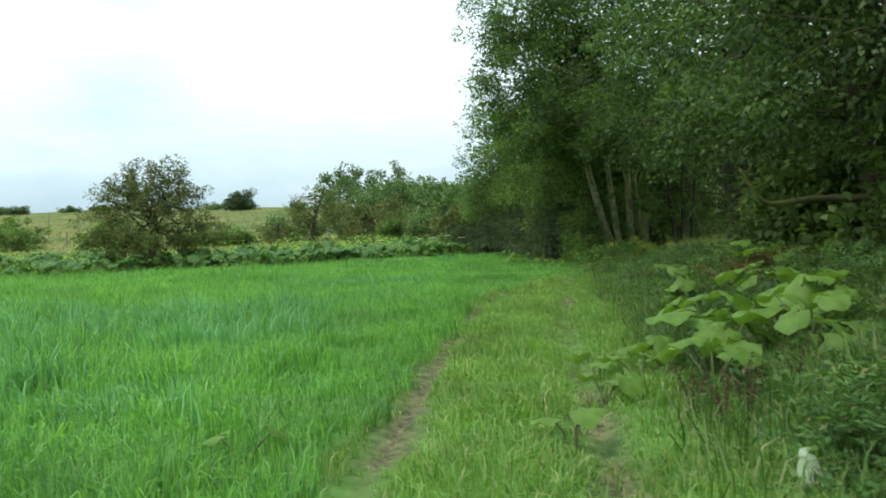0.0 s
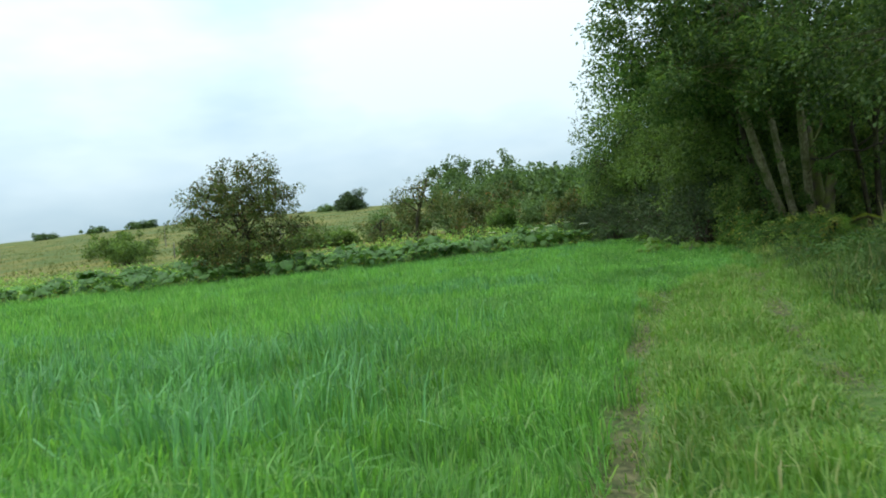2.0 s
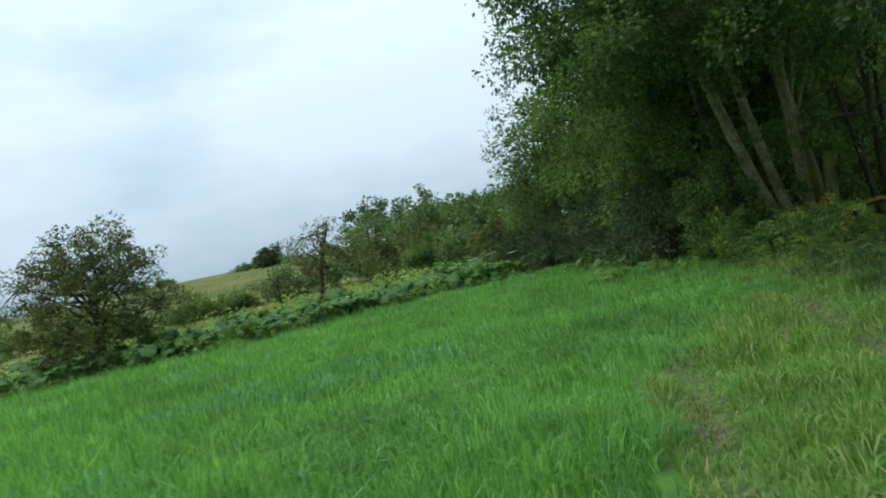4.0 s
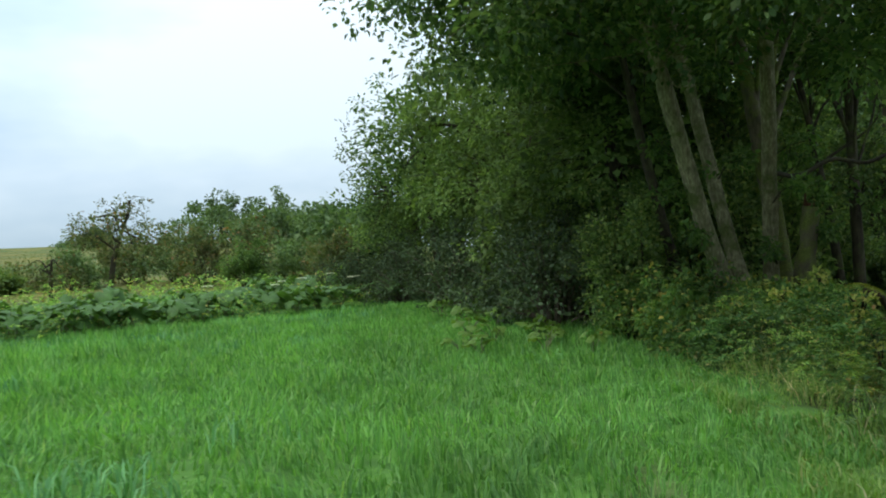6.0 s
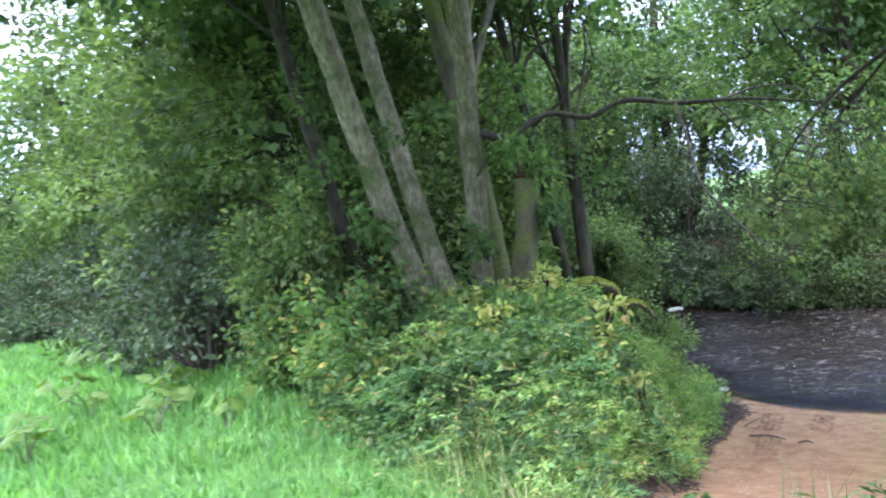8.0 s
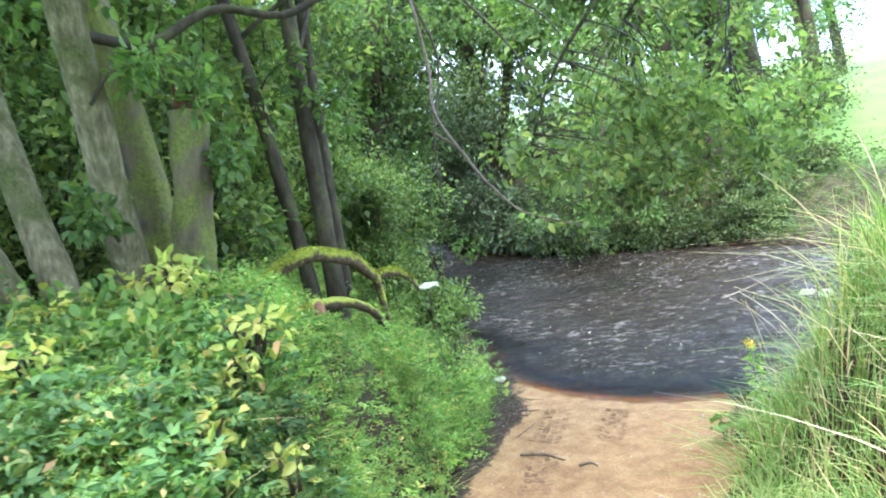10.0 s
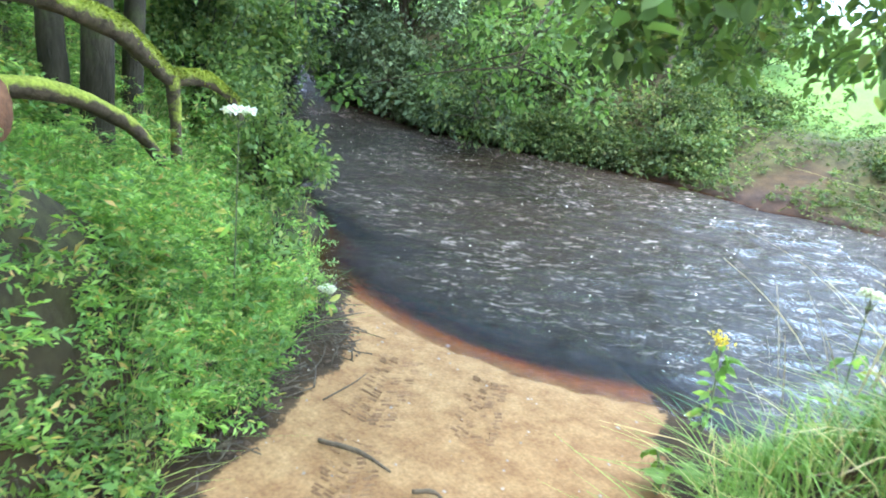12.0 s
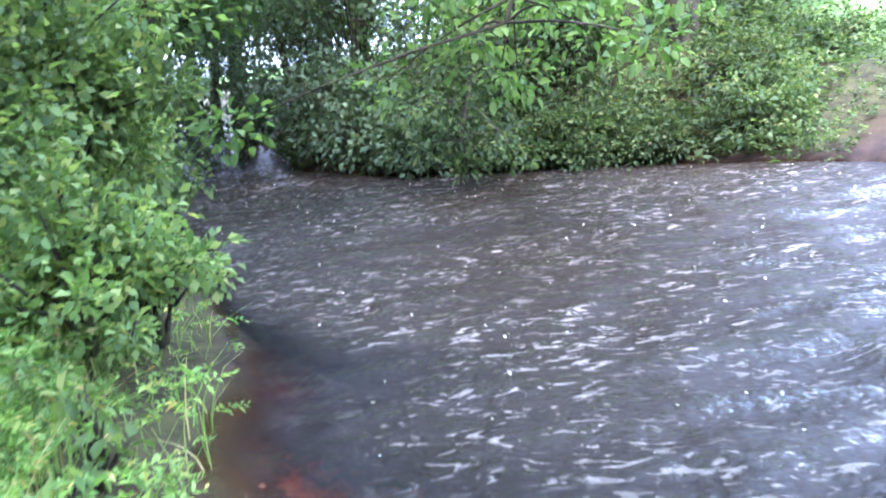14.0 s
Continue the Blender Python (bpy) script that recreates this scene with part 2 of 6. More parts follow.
LEAF_WEED = leaf_mat("weed_leaf", ((0, (0.1583, 0.2827, 0.08772)), (0.5, (0.2706, 0.4621, 0.1245)), (0.88, (0.4277, 0.5905, 0.1615)), (0.97, (0.6664, 0.5643, 0.2049)), (1, (0.7929, 0.5133, 0.2491))), 0.5, patch=0.62, patch_scale=2.0)
LEAF_BURR = leaf_mat("butterbur_leaf", ((0, (0.10, 0.19, 0.035)), (0.7, (0.165, 0.275, 0.05)), (1, (0.24, 0.34, 0.08))), 0.4, 0.55, patch_scale=6, patch=0.3)
GRASS = leaf_mat("meadow_grass", ((0, (0.0994, 0.235, 0.0629)), (0.5, (0.174, 0.385, 0.0921)), (0.9, (0.264, 0.5, 0.126)), (1, (0.365, 0.52, 0.21))), 0.5, 0.5, patch=0.35, patch_scale=0.35)
GRASS_BLUE = leaf_mat("glaucous_grass", ((0, (0.098, 0.2386, 0.0911)), (0.6, (0.168, 0.3786, 0.14)), (1, (0.2654, 0.504, 0.2106))), 0.4, 0.4, patch=0.3)
GRASS_TRACK = leaf_mat("track_grass", ((0, (0.13, 0.26, 0.05)), (0.6, (0.22, 0.37, 0.08)), (0.9, (0.32, 0.42, 0.14)), (1, (0.5, 0.45, 0.25))), 0.45, 0.6, patch=0.35, patch_scale=0.8)
GRASS_BANK = leaf_mat("bank_grass", ((0, (0.1344, 0.2464, 0.0616)), (0.5, (0.2554, 0.4066, 0.1047)), (0.78, (0.4032, 0.4928, 0.1725)), (0.9, (0.6182, 0.5298, 0.2464)), (1, (0.8333, 0.6406, 0.3696))), 0.45, 0.6, patch=0.45, patch_scale=1.1)
LEAF_FORD = leaf_mat("ford_weed_leaf", ((0, (0.0663, 0.1505, 0.057)), (0.5, (0.1271, 0.2526, 0.08892)), (0.9, (0.2099, 0.344, 0.114)), (0.975, (0.3757, 0.387, 0.1368)), (1, (0.4972, 0.3225, 0.1596))), 0.48, patch=0.65, patch_scale=1.6)
GRASS_VERGE = leaf_mat("verge_grass", ((0, (0.06, 0.12, 0.03)), (0.5, (0.12, 0.21, 0.055)), (0.85, (0.19, 0.26, 0.09)), (1, (0.36, 0.31, 0.16))), 0.4, 0.6, patch=0.5, patch_scale=0.9)
LEAF_VERGE = leaf_mat("verge_leaf", ((0, (0.055, 0.115, 0.04)), (0.5, (0.105, 0.2, 0.065)), (0.93, (0.16, 0.26, 0.085)), (1, (0.26, 0.2, 0.1))), 0.42, patch=0.6, patch_scale=0.9)
BRACKEN = leaf_mat("dead_bracken", ((0, (0.09, 0.05, 0.02)), (0.7, (0.19, 0.11, 0.05)), (1, (0.28, 0.2, 0.1))), 0.25, 0.8, patch=0.4, patch_scale=2)
STRAW = leaf_mat("dry_stalk", ((0, (0.25, 0.19, 0.09)), (1, (0.5, 0.42, 0.24))), 0.2, 0.7, patch=0.2)
HILL_GRASS = leaf_mat("hill_grass", ((0, (0.075, 0.11, 0.018)), (0.6, (0.125, 0.14, 0.024)), (1, (0.185, 0.165, 0.035))), 0.25, 0.7, patch=0.4, patch_scale=0.06)
FLOWER_WHITE = leaf_mat("umbel_white", ((0, (0.6, 0.6, 0.5)), (1, (0.8, 0.8, 0.74))), 0.3, 0.6, patch=0.05)
FLOWER_YELLOW = leaf_mat("ragwort_yellow", ((0, (0.6, 0.42, 0.02)), (1, (0.75, 0.58, 0.04))), 0.2, 0.6, patch=0.05)
PALE_LEAF = leaf_mat("pale_leaf_back", ((0, (0.42, 0.5, 0.34)), (1, (0.5, 0.58, 0.42))), 0.2, 0.7, patch=0.25, patch_scale=9)
BARK = solid_mat("alder_bark", ((0.3, (0.10, 0.088, 0.042)), (0.5, (0.19, 0.17, 0.085)), (0.64, (0.29, 0.262, 0.145)), (0.76, (0.44, 0.41, 0.26))), 26, (1, 1, 0.3), 0.92, 1.0, 48, (0.10, 0.12, 0.03), (0.5, 0.62))
BARK_MOSS = solid_mat("mossy_bark", ((0.3, (0.05, 0.04, 0.025)), (0.7, (0.16, 0.13, 0.08))), 9, (1, 1, 0.3), 0.95, 0.8, 26, (0.13, 0.15, 0.03), (0.42, 0.56))
BARK_DARK = solid_mat("dark_bark", ((0.3, (0.02, 0.017, 0.009)), (0.7, (0.075, 0.06, 0.033))), 16, (1, 1, 0.25), 0.95, 0.9, 40, (0.08, 0.095, 0.025), (0.52, 0.66))

def moss_top(name, base, moss):
    """Bark whose upward faces carry a ragged coat of moss."""
    m, n, l = node_mat(name)
    geo = n.new("ShaderNodeNewGeometry")
    a = noise_node(n, l, 16, 6, 0.7, geo.outputs["Position"])
    bark = ramp_node(n, ((0.3, tuple(0.5 * v for v in base)), (0.7, tuple(1.6 * v for v in base))))
    l.new(a.outputs["Fac"], bark.inputs["Fac"])
    fine = noise_node(n, l, 45, 5, 0.7, geo.outputs["Position"])
    green = ramp_node(n, ((0.3, tuple(0.4 * v for v in moss)), (0.7, tuple(1.35 * v for v in moss))))
    l.new(fine.outputs["Fac"], green.inputs["Fac"])
    sep = n.new("ShaderNodeSeparateXYZ")
    l.new(geo.outputs["Normal"], sep.inputs[0])
    ragged = noise_node(n, l, 7, 5, 0.65, geo.outputs["Position"])
    add = n.new("ShaderNodeMath")
    add.operation = "MULTIPLY_ADD"
    l.new(ragged.outputs["Fac"], add.inputs[0])
    add.inputs[1].default_value = 2.6
    l.new(sep.outputs["Z"], add.inputs[2])
    f = n.new("ShaderNodeMapRange")
    f.inputs["From Min"].default_value, f.inputs["From Max"].default_value = 1.3, 1.65
    l.new(add.outputs[0], f.inputs["Value"])
    p = n.new("ShaderNodeBsdfPrincipled")
    p.inputs["Roughness"].default_value = 0.95
    p.inputs["Specular IOR Level"].default_value = 0.15
    l.new(mix_rgb(n, l, f.outputs["Result"], bark.outputs["Color"], green.outputs["Color"]), p.inputs["Base Color"])
    b = n.new("ShaderNodeBump")
    b.inputs["Strength"].default_value = 0.9
    b.inputs["Distance"].default_value = 0.02
    l.new(fine.outputs["Fac"], b.inputs["Height"])
    l.new(b.outputs["Normal"], p.inputs["Normal"])
    l.new(p.outputs[0], n.new("ShaderNodeOutputMaterial").inputs["Surface"])
    return m


BARK_TOPMOSS = moss_top("moss_topped_bark", (0.09, 0.065, 0.04), (0.30, 0.33, 0.045))
WOOD_CUT = solid_mat("cut_wood", ((0.3, (0.07, 0.026, 0.010)), (0.7, (0.21, 0.095, 0.04))), 14, (1, 1, 1), 0.85, 0.5)
STICK = solid_mat("dead_wood", ((0.3, (0.035, 0.028, 0.018)), (0.7, (0.14, 0.11, 0.07))), 16, (1, 1, 1), 0.9, 0.5)
POST = solid_mat("weathered_post", ((0.3, (0.12, 0.10, 0.08)), (0.7, (0.26, 0.23, 0.19))), 12, (1, 1, 0.2), 0.9, 0.4)

# ground: grass turf, straw-coloured ruts, leaf litter, wet sand
GROUND, n_, l_ = node_mat("ground")
g_geo = n_.new("ShaderNodeNewGeometry")
pos = g_geo.outputs["Position"]


def attr(nodes, key):
    a = nodes.new("ShaderNodeAttribute")
    a.attribute_name = key
    return a.outputs["Fac"]


def two_tone(nodes, links, scale, a, b, lo=0.35, hi=0.65, detail=6):
    t = noise_node(nodes, links, scale, detail, 0.65, pos)
    r = ramp_node(nodes, ((lo, a), (hi, b)))
    links.new(t.outputs["Fac"], r.inputs["Fac"])
    return r.outputs["Color"]


c_turf = two_tone(n_, l_, 3.0, (0.055, 0.13, 0.022), (0.11, 0.24, 0.035))
c_track = two_tone(n_, l_, 11.0, (0.035, 0.03, 0.014), (0.22, 0.18, 0.09), 0.38, 0.68)
c_litter = two_tone(n_, l_, 7.0, (0.022, 0.018, 0.008), (0.065, 0.06, 0.02))
c_hill = two_tone(n_, l_, 0.10, (0.07, 0.11, 0.02), (0.17, 0.15, 0.03), 0.4, 0.62)
c_hill2 = two_tone(n_, l_, 0.9, (0.8, 0.85, 0.8), (1.15, 1.1, 1.05))
c_hill = mix_rgb(n_, l_, 1.0, c_hill, c_hill2, "MULTIPLY")
c_sand = two_tone(n_, l_, 5.0, (0.20, 0.108, 0.042), (0.32, 0.20, 0.088))
c_peb = two_tone(n_, l_, 45.0, (0.72, 0.70, 0.68), (1.12, 1.1, 1.06))
c_sand = mix_rgb(n_, l_, 1.0, c_sand, c_peb, "MULTIPLY")
c_far = two_tone(n_, l_, 0.5, (0.065, 0.125, 0.018), (0.10, 0.17, 0.028))
c = mix_rgb(n_, l_, attr(n_, "track"), c_turf, c_track)
c = mix_rgb(n_, l_, attr(n_, "litter"), c, c_litter)
c = mix_rgb(n_, l_, attr(n_, "hill"), c, c_hill)
c = mix_rgb(n_, l_, attr(n_, "pasture"), c, c_far)
c = mix_rgb(n_, l_, attr(n_, "earth"), c, two_tone(n_, l_, 4.0, (0.022, 0.014, 0.006), (0.06, 0.037, 0.015)))
sand_at = n_.new("ShaderNodeMath")
sand_at.operation = "MULTIPLY_ADD"
l_.new(noise_node(n_, l_, 9.0, 5, 0.65, pos).outputs["Fac"], sand_at.inputs[0])
sand_at.inputs[1].default_value = 1.1
l_.new(attr(n_, "sand"), sand_at.inputs[2])
sand_half = n_.new("ShaderNodeMapRange")
sand_half.inputs["From Min"].default_value, sand_half.inputs["From Max"].default_value = 0.96, 1.12
l_.new(sand_at.outputs[0], sand_half.inputs["Value"])
c = mix_rgb(n_, l_, sand_half.outputs["Result"], c, c_sand)
c = mix_rgb(n_, l_, attr(n_, "bed"), c, two_tone(n_, l_, 6.0, (0.016, 0.010, 0.007), (0.045, 0.027, 0.016)))
g_p = n_.new("ShaderNodeBsdfPrincipled")
g_p.inputs["Roughness"].default_value = 0.9
g_p.inputs["Specular IOR Level"].default_value = 0.2
l_.new(c, g_p.inputs["Base Color"])
g_b = n_.new("ShaderNodeBump")
g_b.inputs["Strength"].default_value = 0.5
g_b.inputs["Distance"].default_value = 0.03
l_.new(noise_node(n_, l_, 14, 8, 0.7, pos).outputs["Fac"], g_b.inputs["Height"])
l_.new(g_b.outputs["Normal"], g_p.inputs["Normal"])
l_.new(g_p.outputs[0], n_.new("ShaderNodeOutputMaterial").inputs["Surface"])

# peaty water: tinted by its depth, glossy on top
WATER_MAT, n_, l_ = node_mat("peaty_water")
w_geo = n_.new("ShaderNodeNewGeometry")
pos = w_geo.outputs["Position"]
depth = attr(n_, "depth")
tint = ramp_node(n_, ((0.0, (1, 0.92, 0.8)), (0.035, (0.96, 0.62, 0.26)), (0.09, (0.74, 0.32, 0.08)), (0.18, (0.32, 0.095, 0.024)), (0.32, (0.03, 0.013, 0.006))))
l_.new(depth, tint.inputs["Fac"])
clear = n_.new("ShaderNodeBsdfTransparent")
l_.new(tint.outputs["Color"], clear.inputs["Color"])
murk = n_.new("ShaderNodeBsdfDiffuse")
murk.inputs["Color"].default_value = (0.02, 0.014, 0.008, 1)
mk = n_.new("ShaderNodeMixShader")
mf = n_.new("ShaderNodeMapRange")
mf.inputs["From Min"].default_value, mf.inputs["From Max"].default_value = 0.10, 0.42
l_.new(depth, mf.inputs["Value"])
l_.new(mf.outputs["Result"], mk.inputs[0])
l_.new(clear.outputs[0], mk.inputs[1])
l_.new(murk.outputs[0], mk.inputs[2])
gl = n_.new("ShaderNodeBsdfGlossy")
gl.inputs["Roughness"].default_value = 0.02
fr = n_.new("ShaderNodeFresnel")
fr.inputs["IOR"].default_value = 1.33
wmap = n_.new("ShaderNodeMapping")
wturn = n_.new("ShaderNodeMapping")
wturn.inputs["Rotation"].default_value = (0, 0, radians(42))
wmap.inputs["Scale"].default_value = (1.0, 2.2, 1.0)
l_.new(pos, wturn.inputs["Vector"])
l_.new(wturn.outputs["Vector"], wmap.inputs["Vector"])
wb = n_.new("ShaderNodeBump")
wb.inputs["Strength"].default_value = 1.0
wb.inputs["Distance"].default_value = 0.032
l_.new(noise_node(n_, l_, 9.0, 5, 0.62, wmap.outputs["Vector"]).outputs["Fac"], wb.inputs["Height"])
wb2 = n_.new("ShaderNodeBump")
wb2.inputs["Strength"].default_value = 1.0
wb2.inputs["Distance"].default_value = 0.014
l_.new(noise_node(n_, l_, 24.0, 4, 0.6, wmap.outputs["Vector"]).outputs["Fac"], wb2.inputs["Height"])
l_.new(wb2.outputs["Normal"], wb.inputs["Normal"])
for sock in (gl.inputs["Normal"], fr.inputs["Normal"]):
    l_.new(wb.outputs["Normal"], sock)
# pale streaks painted into the water colour stand in for ripple glints
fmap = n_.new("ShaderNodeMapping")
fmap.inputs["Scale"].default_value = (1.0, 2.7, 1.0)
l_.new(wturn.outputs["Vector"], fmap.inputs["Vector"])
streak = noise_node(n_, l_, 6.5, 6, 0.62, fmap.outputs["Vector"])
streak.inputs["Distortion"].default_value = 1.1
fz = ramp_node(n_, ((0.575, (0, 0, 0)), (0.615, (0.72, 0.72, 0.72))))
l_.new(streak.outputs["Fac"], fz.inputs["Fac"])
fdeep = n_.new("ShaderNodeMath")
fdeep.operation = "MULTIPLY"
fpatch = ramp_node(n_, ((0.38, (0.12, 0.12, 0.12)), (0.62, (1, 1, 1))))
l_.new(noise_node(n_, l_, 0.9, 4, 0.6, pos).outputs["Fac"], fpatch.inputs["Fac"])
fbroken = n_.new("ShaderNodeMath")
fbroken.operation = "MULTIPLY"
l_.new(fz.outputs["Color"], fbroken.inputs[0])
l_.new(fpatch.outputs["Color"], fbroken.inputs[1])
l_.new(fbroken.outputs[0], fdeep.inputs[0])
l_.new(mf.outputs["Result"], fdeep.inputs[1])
painted_glint = n_.new("ShaderNodeBsdfDiffuse")
painted_glint.inputs["Color"].default_value = (0.29, 0.25, 0.2, 1)
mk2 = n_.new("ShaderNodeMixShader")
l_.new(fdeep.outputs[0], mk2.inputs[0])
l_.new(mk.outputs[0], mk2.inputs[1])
l_.new(painted_glint.outputs[0], mk2.inputs[2])
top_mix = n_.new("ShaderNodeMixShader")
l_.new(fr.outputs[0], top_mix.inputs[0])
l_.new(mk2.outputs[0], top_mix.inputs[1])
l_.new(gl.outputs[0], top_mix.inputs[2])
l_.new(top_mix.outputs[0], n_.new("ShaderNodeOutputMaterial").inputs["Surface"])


# ---------------------------------------------------------------- mesh tools
def mesh_np(name, verts, faces, mats, smooth_faces=False, mat_index=None):
    """A mesh from vertex and face arrays; faces is one array or a list of arrays (triangles and quads)."""
    me = bpy.data.meshes.new(name)
    groups = [f for f in (faces if isinstance(faces, (list, tuple)) else [faces]) if len(f)]
    loops = np.concatenate([np.asarray(f).ravel() for f in groups])
    sizes = np.concatenate([np.full(len(f), np.asarray(f).shape[1]) for f in groups])
    me.vertices.add(len(verts))
    me.vertices.foreach_set("co", np.asarray(verts, np.float32).ravel())
    me.loops.add(len(loops))
    me.loops.foreach_set("vertex_index", loops.astype(np.int32))
    me.polygons.add(len(sizes))
    me.polygons.foreach_set("loop_start", np.r_[0, np.cumsum(sizes)[:-1]].astype(np.int32))
    if mat_index is not None:
        me.polygons.foreach_set("material_index", np.asarray(mat_index, np.int32))
    if smooth_faces:
        me.polygons.foreach_set("use_smooth", np.ones(len(sizes), bool))
    for m in mats if isinstance(mats, (list, tuple)) else [mats]:
        me.materials.append(m)
    me.update(calc_edges=True)
    return me


def put(me, name, parent=None, label=""):
    ob = new(name, me)
    if parent is not None:
        ob.parent = parent
    if label:
        tagged(ob, label)
    return ob


def thing(name, at, label, category, group="", kind=""):
    ob = new(name)
    ob.empty_display_size = 0.2
    ob.location = at
    return tagged(ob, label, category, group, kind)


class Batch:
    """Collects vertex and face arrays into one mesh."""

    def __init__(self):
        self.v, self.f, self.count = [], [], 0

    def add(self, v, f):
        self.v.append(np.asarray(v, float))
        self.f.append(np.asarray(f) + self.count)
        self.count += len(v)

    def mesh(self, name, mats, smooth_faces=False):
        tris = [f for f in self.f if f.shape[1] == 3]
        quads = [f for f in self.f if f.shape[1] == 4]
        groups = [np.concatenate(g) for g in (tris, quads) if g]
        return mesh_np(name, np.concatenate(self.v), groups, mats, smooth_faces)


def spline(points, count):
    """A smooth curve through the points."""
    p = np.asarray(points, float)
    d = np.r_[0, np.cumsum(np.linalg.norm(np.diff(p, axis=0), axis=1))]
    t = np.linspace(0, d[-1], count)
    m = np.gradient(p, d, axis=0) if len(p) > 2 else np.repeat((p[1:] - p[:1]) / d[-1], 2, 0)
    k = np.clip(np.searchsorted(d, t, side="right") - 1, 0, len(p) - 2)
    h = (d[k + 1] - d[k])[:, None]
    u = ((t - d[k]) / h[:, 0])[:, None]
    return (2 * u**3 - 3 * u**2 + 1) * p[k] + (u**3 - 2 * u**2 + u) * h * m[k] + (-2 * u**3 + 3 * u**2) * p[k + 1] + (u**3 - u**2) * h * m[k + 1]


def tube(points, radii, sides=8, rough=0.0, seed=0, count=None):
    """A closed tapered tube along a curve, with an uneven skin."""
    count = count or max(4, 3 * len(points))
    c = spline(points, count)
    r = np.interp(np.linspace(0, 1, count), np.linspace(0, 1, len(radii)), radii)
    t = np.gradient(c, axis=0)
    t /= np.linalg.norm(t, axis=1)[:, None] + 1e-9
    ref = np.where(np.abs(t[:, 2:]) > 0.9, (1.0, 0, 0), (0, 0, 1.0))
    a = np.cross(t, ref)
    a /= np.linalg.norm(a, axis=1)[:, None]
    b = np.cross(t, a)
    ang = np.linspace(0, 2 * np.pi, sides, endpoint=False)
    g = np.random.default_rng(seed)
    lumps = g.random((count, sides)) - 0.5
    lumps = 0.5 * lumps + 0.25 * (np.roll(lumps, 1, 1) + np.roll(lumps, -1, 1)) + 0.4 * np.roll(lumps, 1, 0)
    rr = r[:, None] * (1 + rough * lumps + rough * np.sin(ang * 2 + g.random() * 6)[None] * 0.5)
    v = c[:, None] + rr[..., None] * (np.cos(ang)[None, :, None] * a[:, None] + np.sin(ang)[None, :, None] * b[:, None])
    v = np.concatenate([v.reshape(-1, 3), c[:1], c[-1:]])
    i, j = np.meshgrid(np.arange(count - 1), np.arange(sides), indexing="ij")
    k = (j + 1) % sides
    q = np.stack([i * sides + j, i * sides + k, (i + 1) * sides + k, (i + 1) * sides + j], -1).reshape(-1, 4)
    s, e, j = count * sides, count * sides + 1, np.arange(sides)
    k = (j + 1) % sides
    caps = np.concatenate([np.stack([k, j, np.full(sides, s)], -1), np.stack([(count - 1) * sides + j, (count - 1) * sides + k, np.full(sides, e)], -1)])
    return v, q, caps


def add_tube(batch, *args, **kw):
    v, q, caps = tube(*args, **kw)
    base = batch.count
    batch.v.append(v)
    batch.f += [q + base, caps + base]
    batch.count += len(v)


def unit(v):
    return v / (np.linalg.norm(v, axis=-1, keepdims=True) + 1e-9)


def leaf_quads(at, out, size, g, width=0.62, droop=0.25, fold=0.18, oval=False):
    """One folded four-cornered leaf at each place, pointing along out."""
    n = len(at)
    d = unit(out + g.normal(0, 0.45, (n, 3)) - np.array((0, 0, droop)))
    side = unit(np.cross(d, unit(np.array((0, 0, 1.0)) + g.normal(0, 0.55, (n, 3)))))
    up = np.cross(side, d)
    s = (np.asarray(size) * g.uniform(0.65, 1.25, n))[:, None]
    w = side * s * width * 0.5
    lift = up * s * fold
    if not oval:
        v = np.stack([at, at + d * s * 0.5 + w + lift, at + d * s, at + d * s * 0.5 - w + lift], 1)
        return v.reshape(-1, 3), np.arange(4 * n).reshape(n, 4)
    tip = at + d * s - up * s * 0.12
    v = np.stack([at, at + d * s * 0.28 + w * 0.95 + lift * 0.8, at + d * s * 0.66 + w * 0.8 + lift * 0.6, tip, at + d * s * 0.66 - w * 0.8 + lift * 0.6, at + d * s * 0.28 - w * 0.95 + lift * 0.8], 1)
    k = 6 * np.arange(n)[:, None]
    return v.reshape(-1, 3), np.concatenate([k + np.array((0, 1, 2, 3)), k + np.array((0, 3, 4, 5))])


def clump_leaves(centres, radii, per, size, g, flat=0.75, batch=None, oval=False):
    """Leaves round twig clumps, denser towards each clump's skin."""
    n = len(centres)
    k = np.repeat(np.arange(n), per)
    d = unit(g.normal(0, 1, (len(k), 3)))
    r = radii[k] * g.random(len(k)) ** 0.45
    at = centres[k] + d * r[:, None] * np.array((1, 1, flat))
    batch = batch or Batch()
    batch.add(*leaf_quads(at, d, size, g, oval=oval))
    return batch


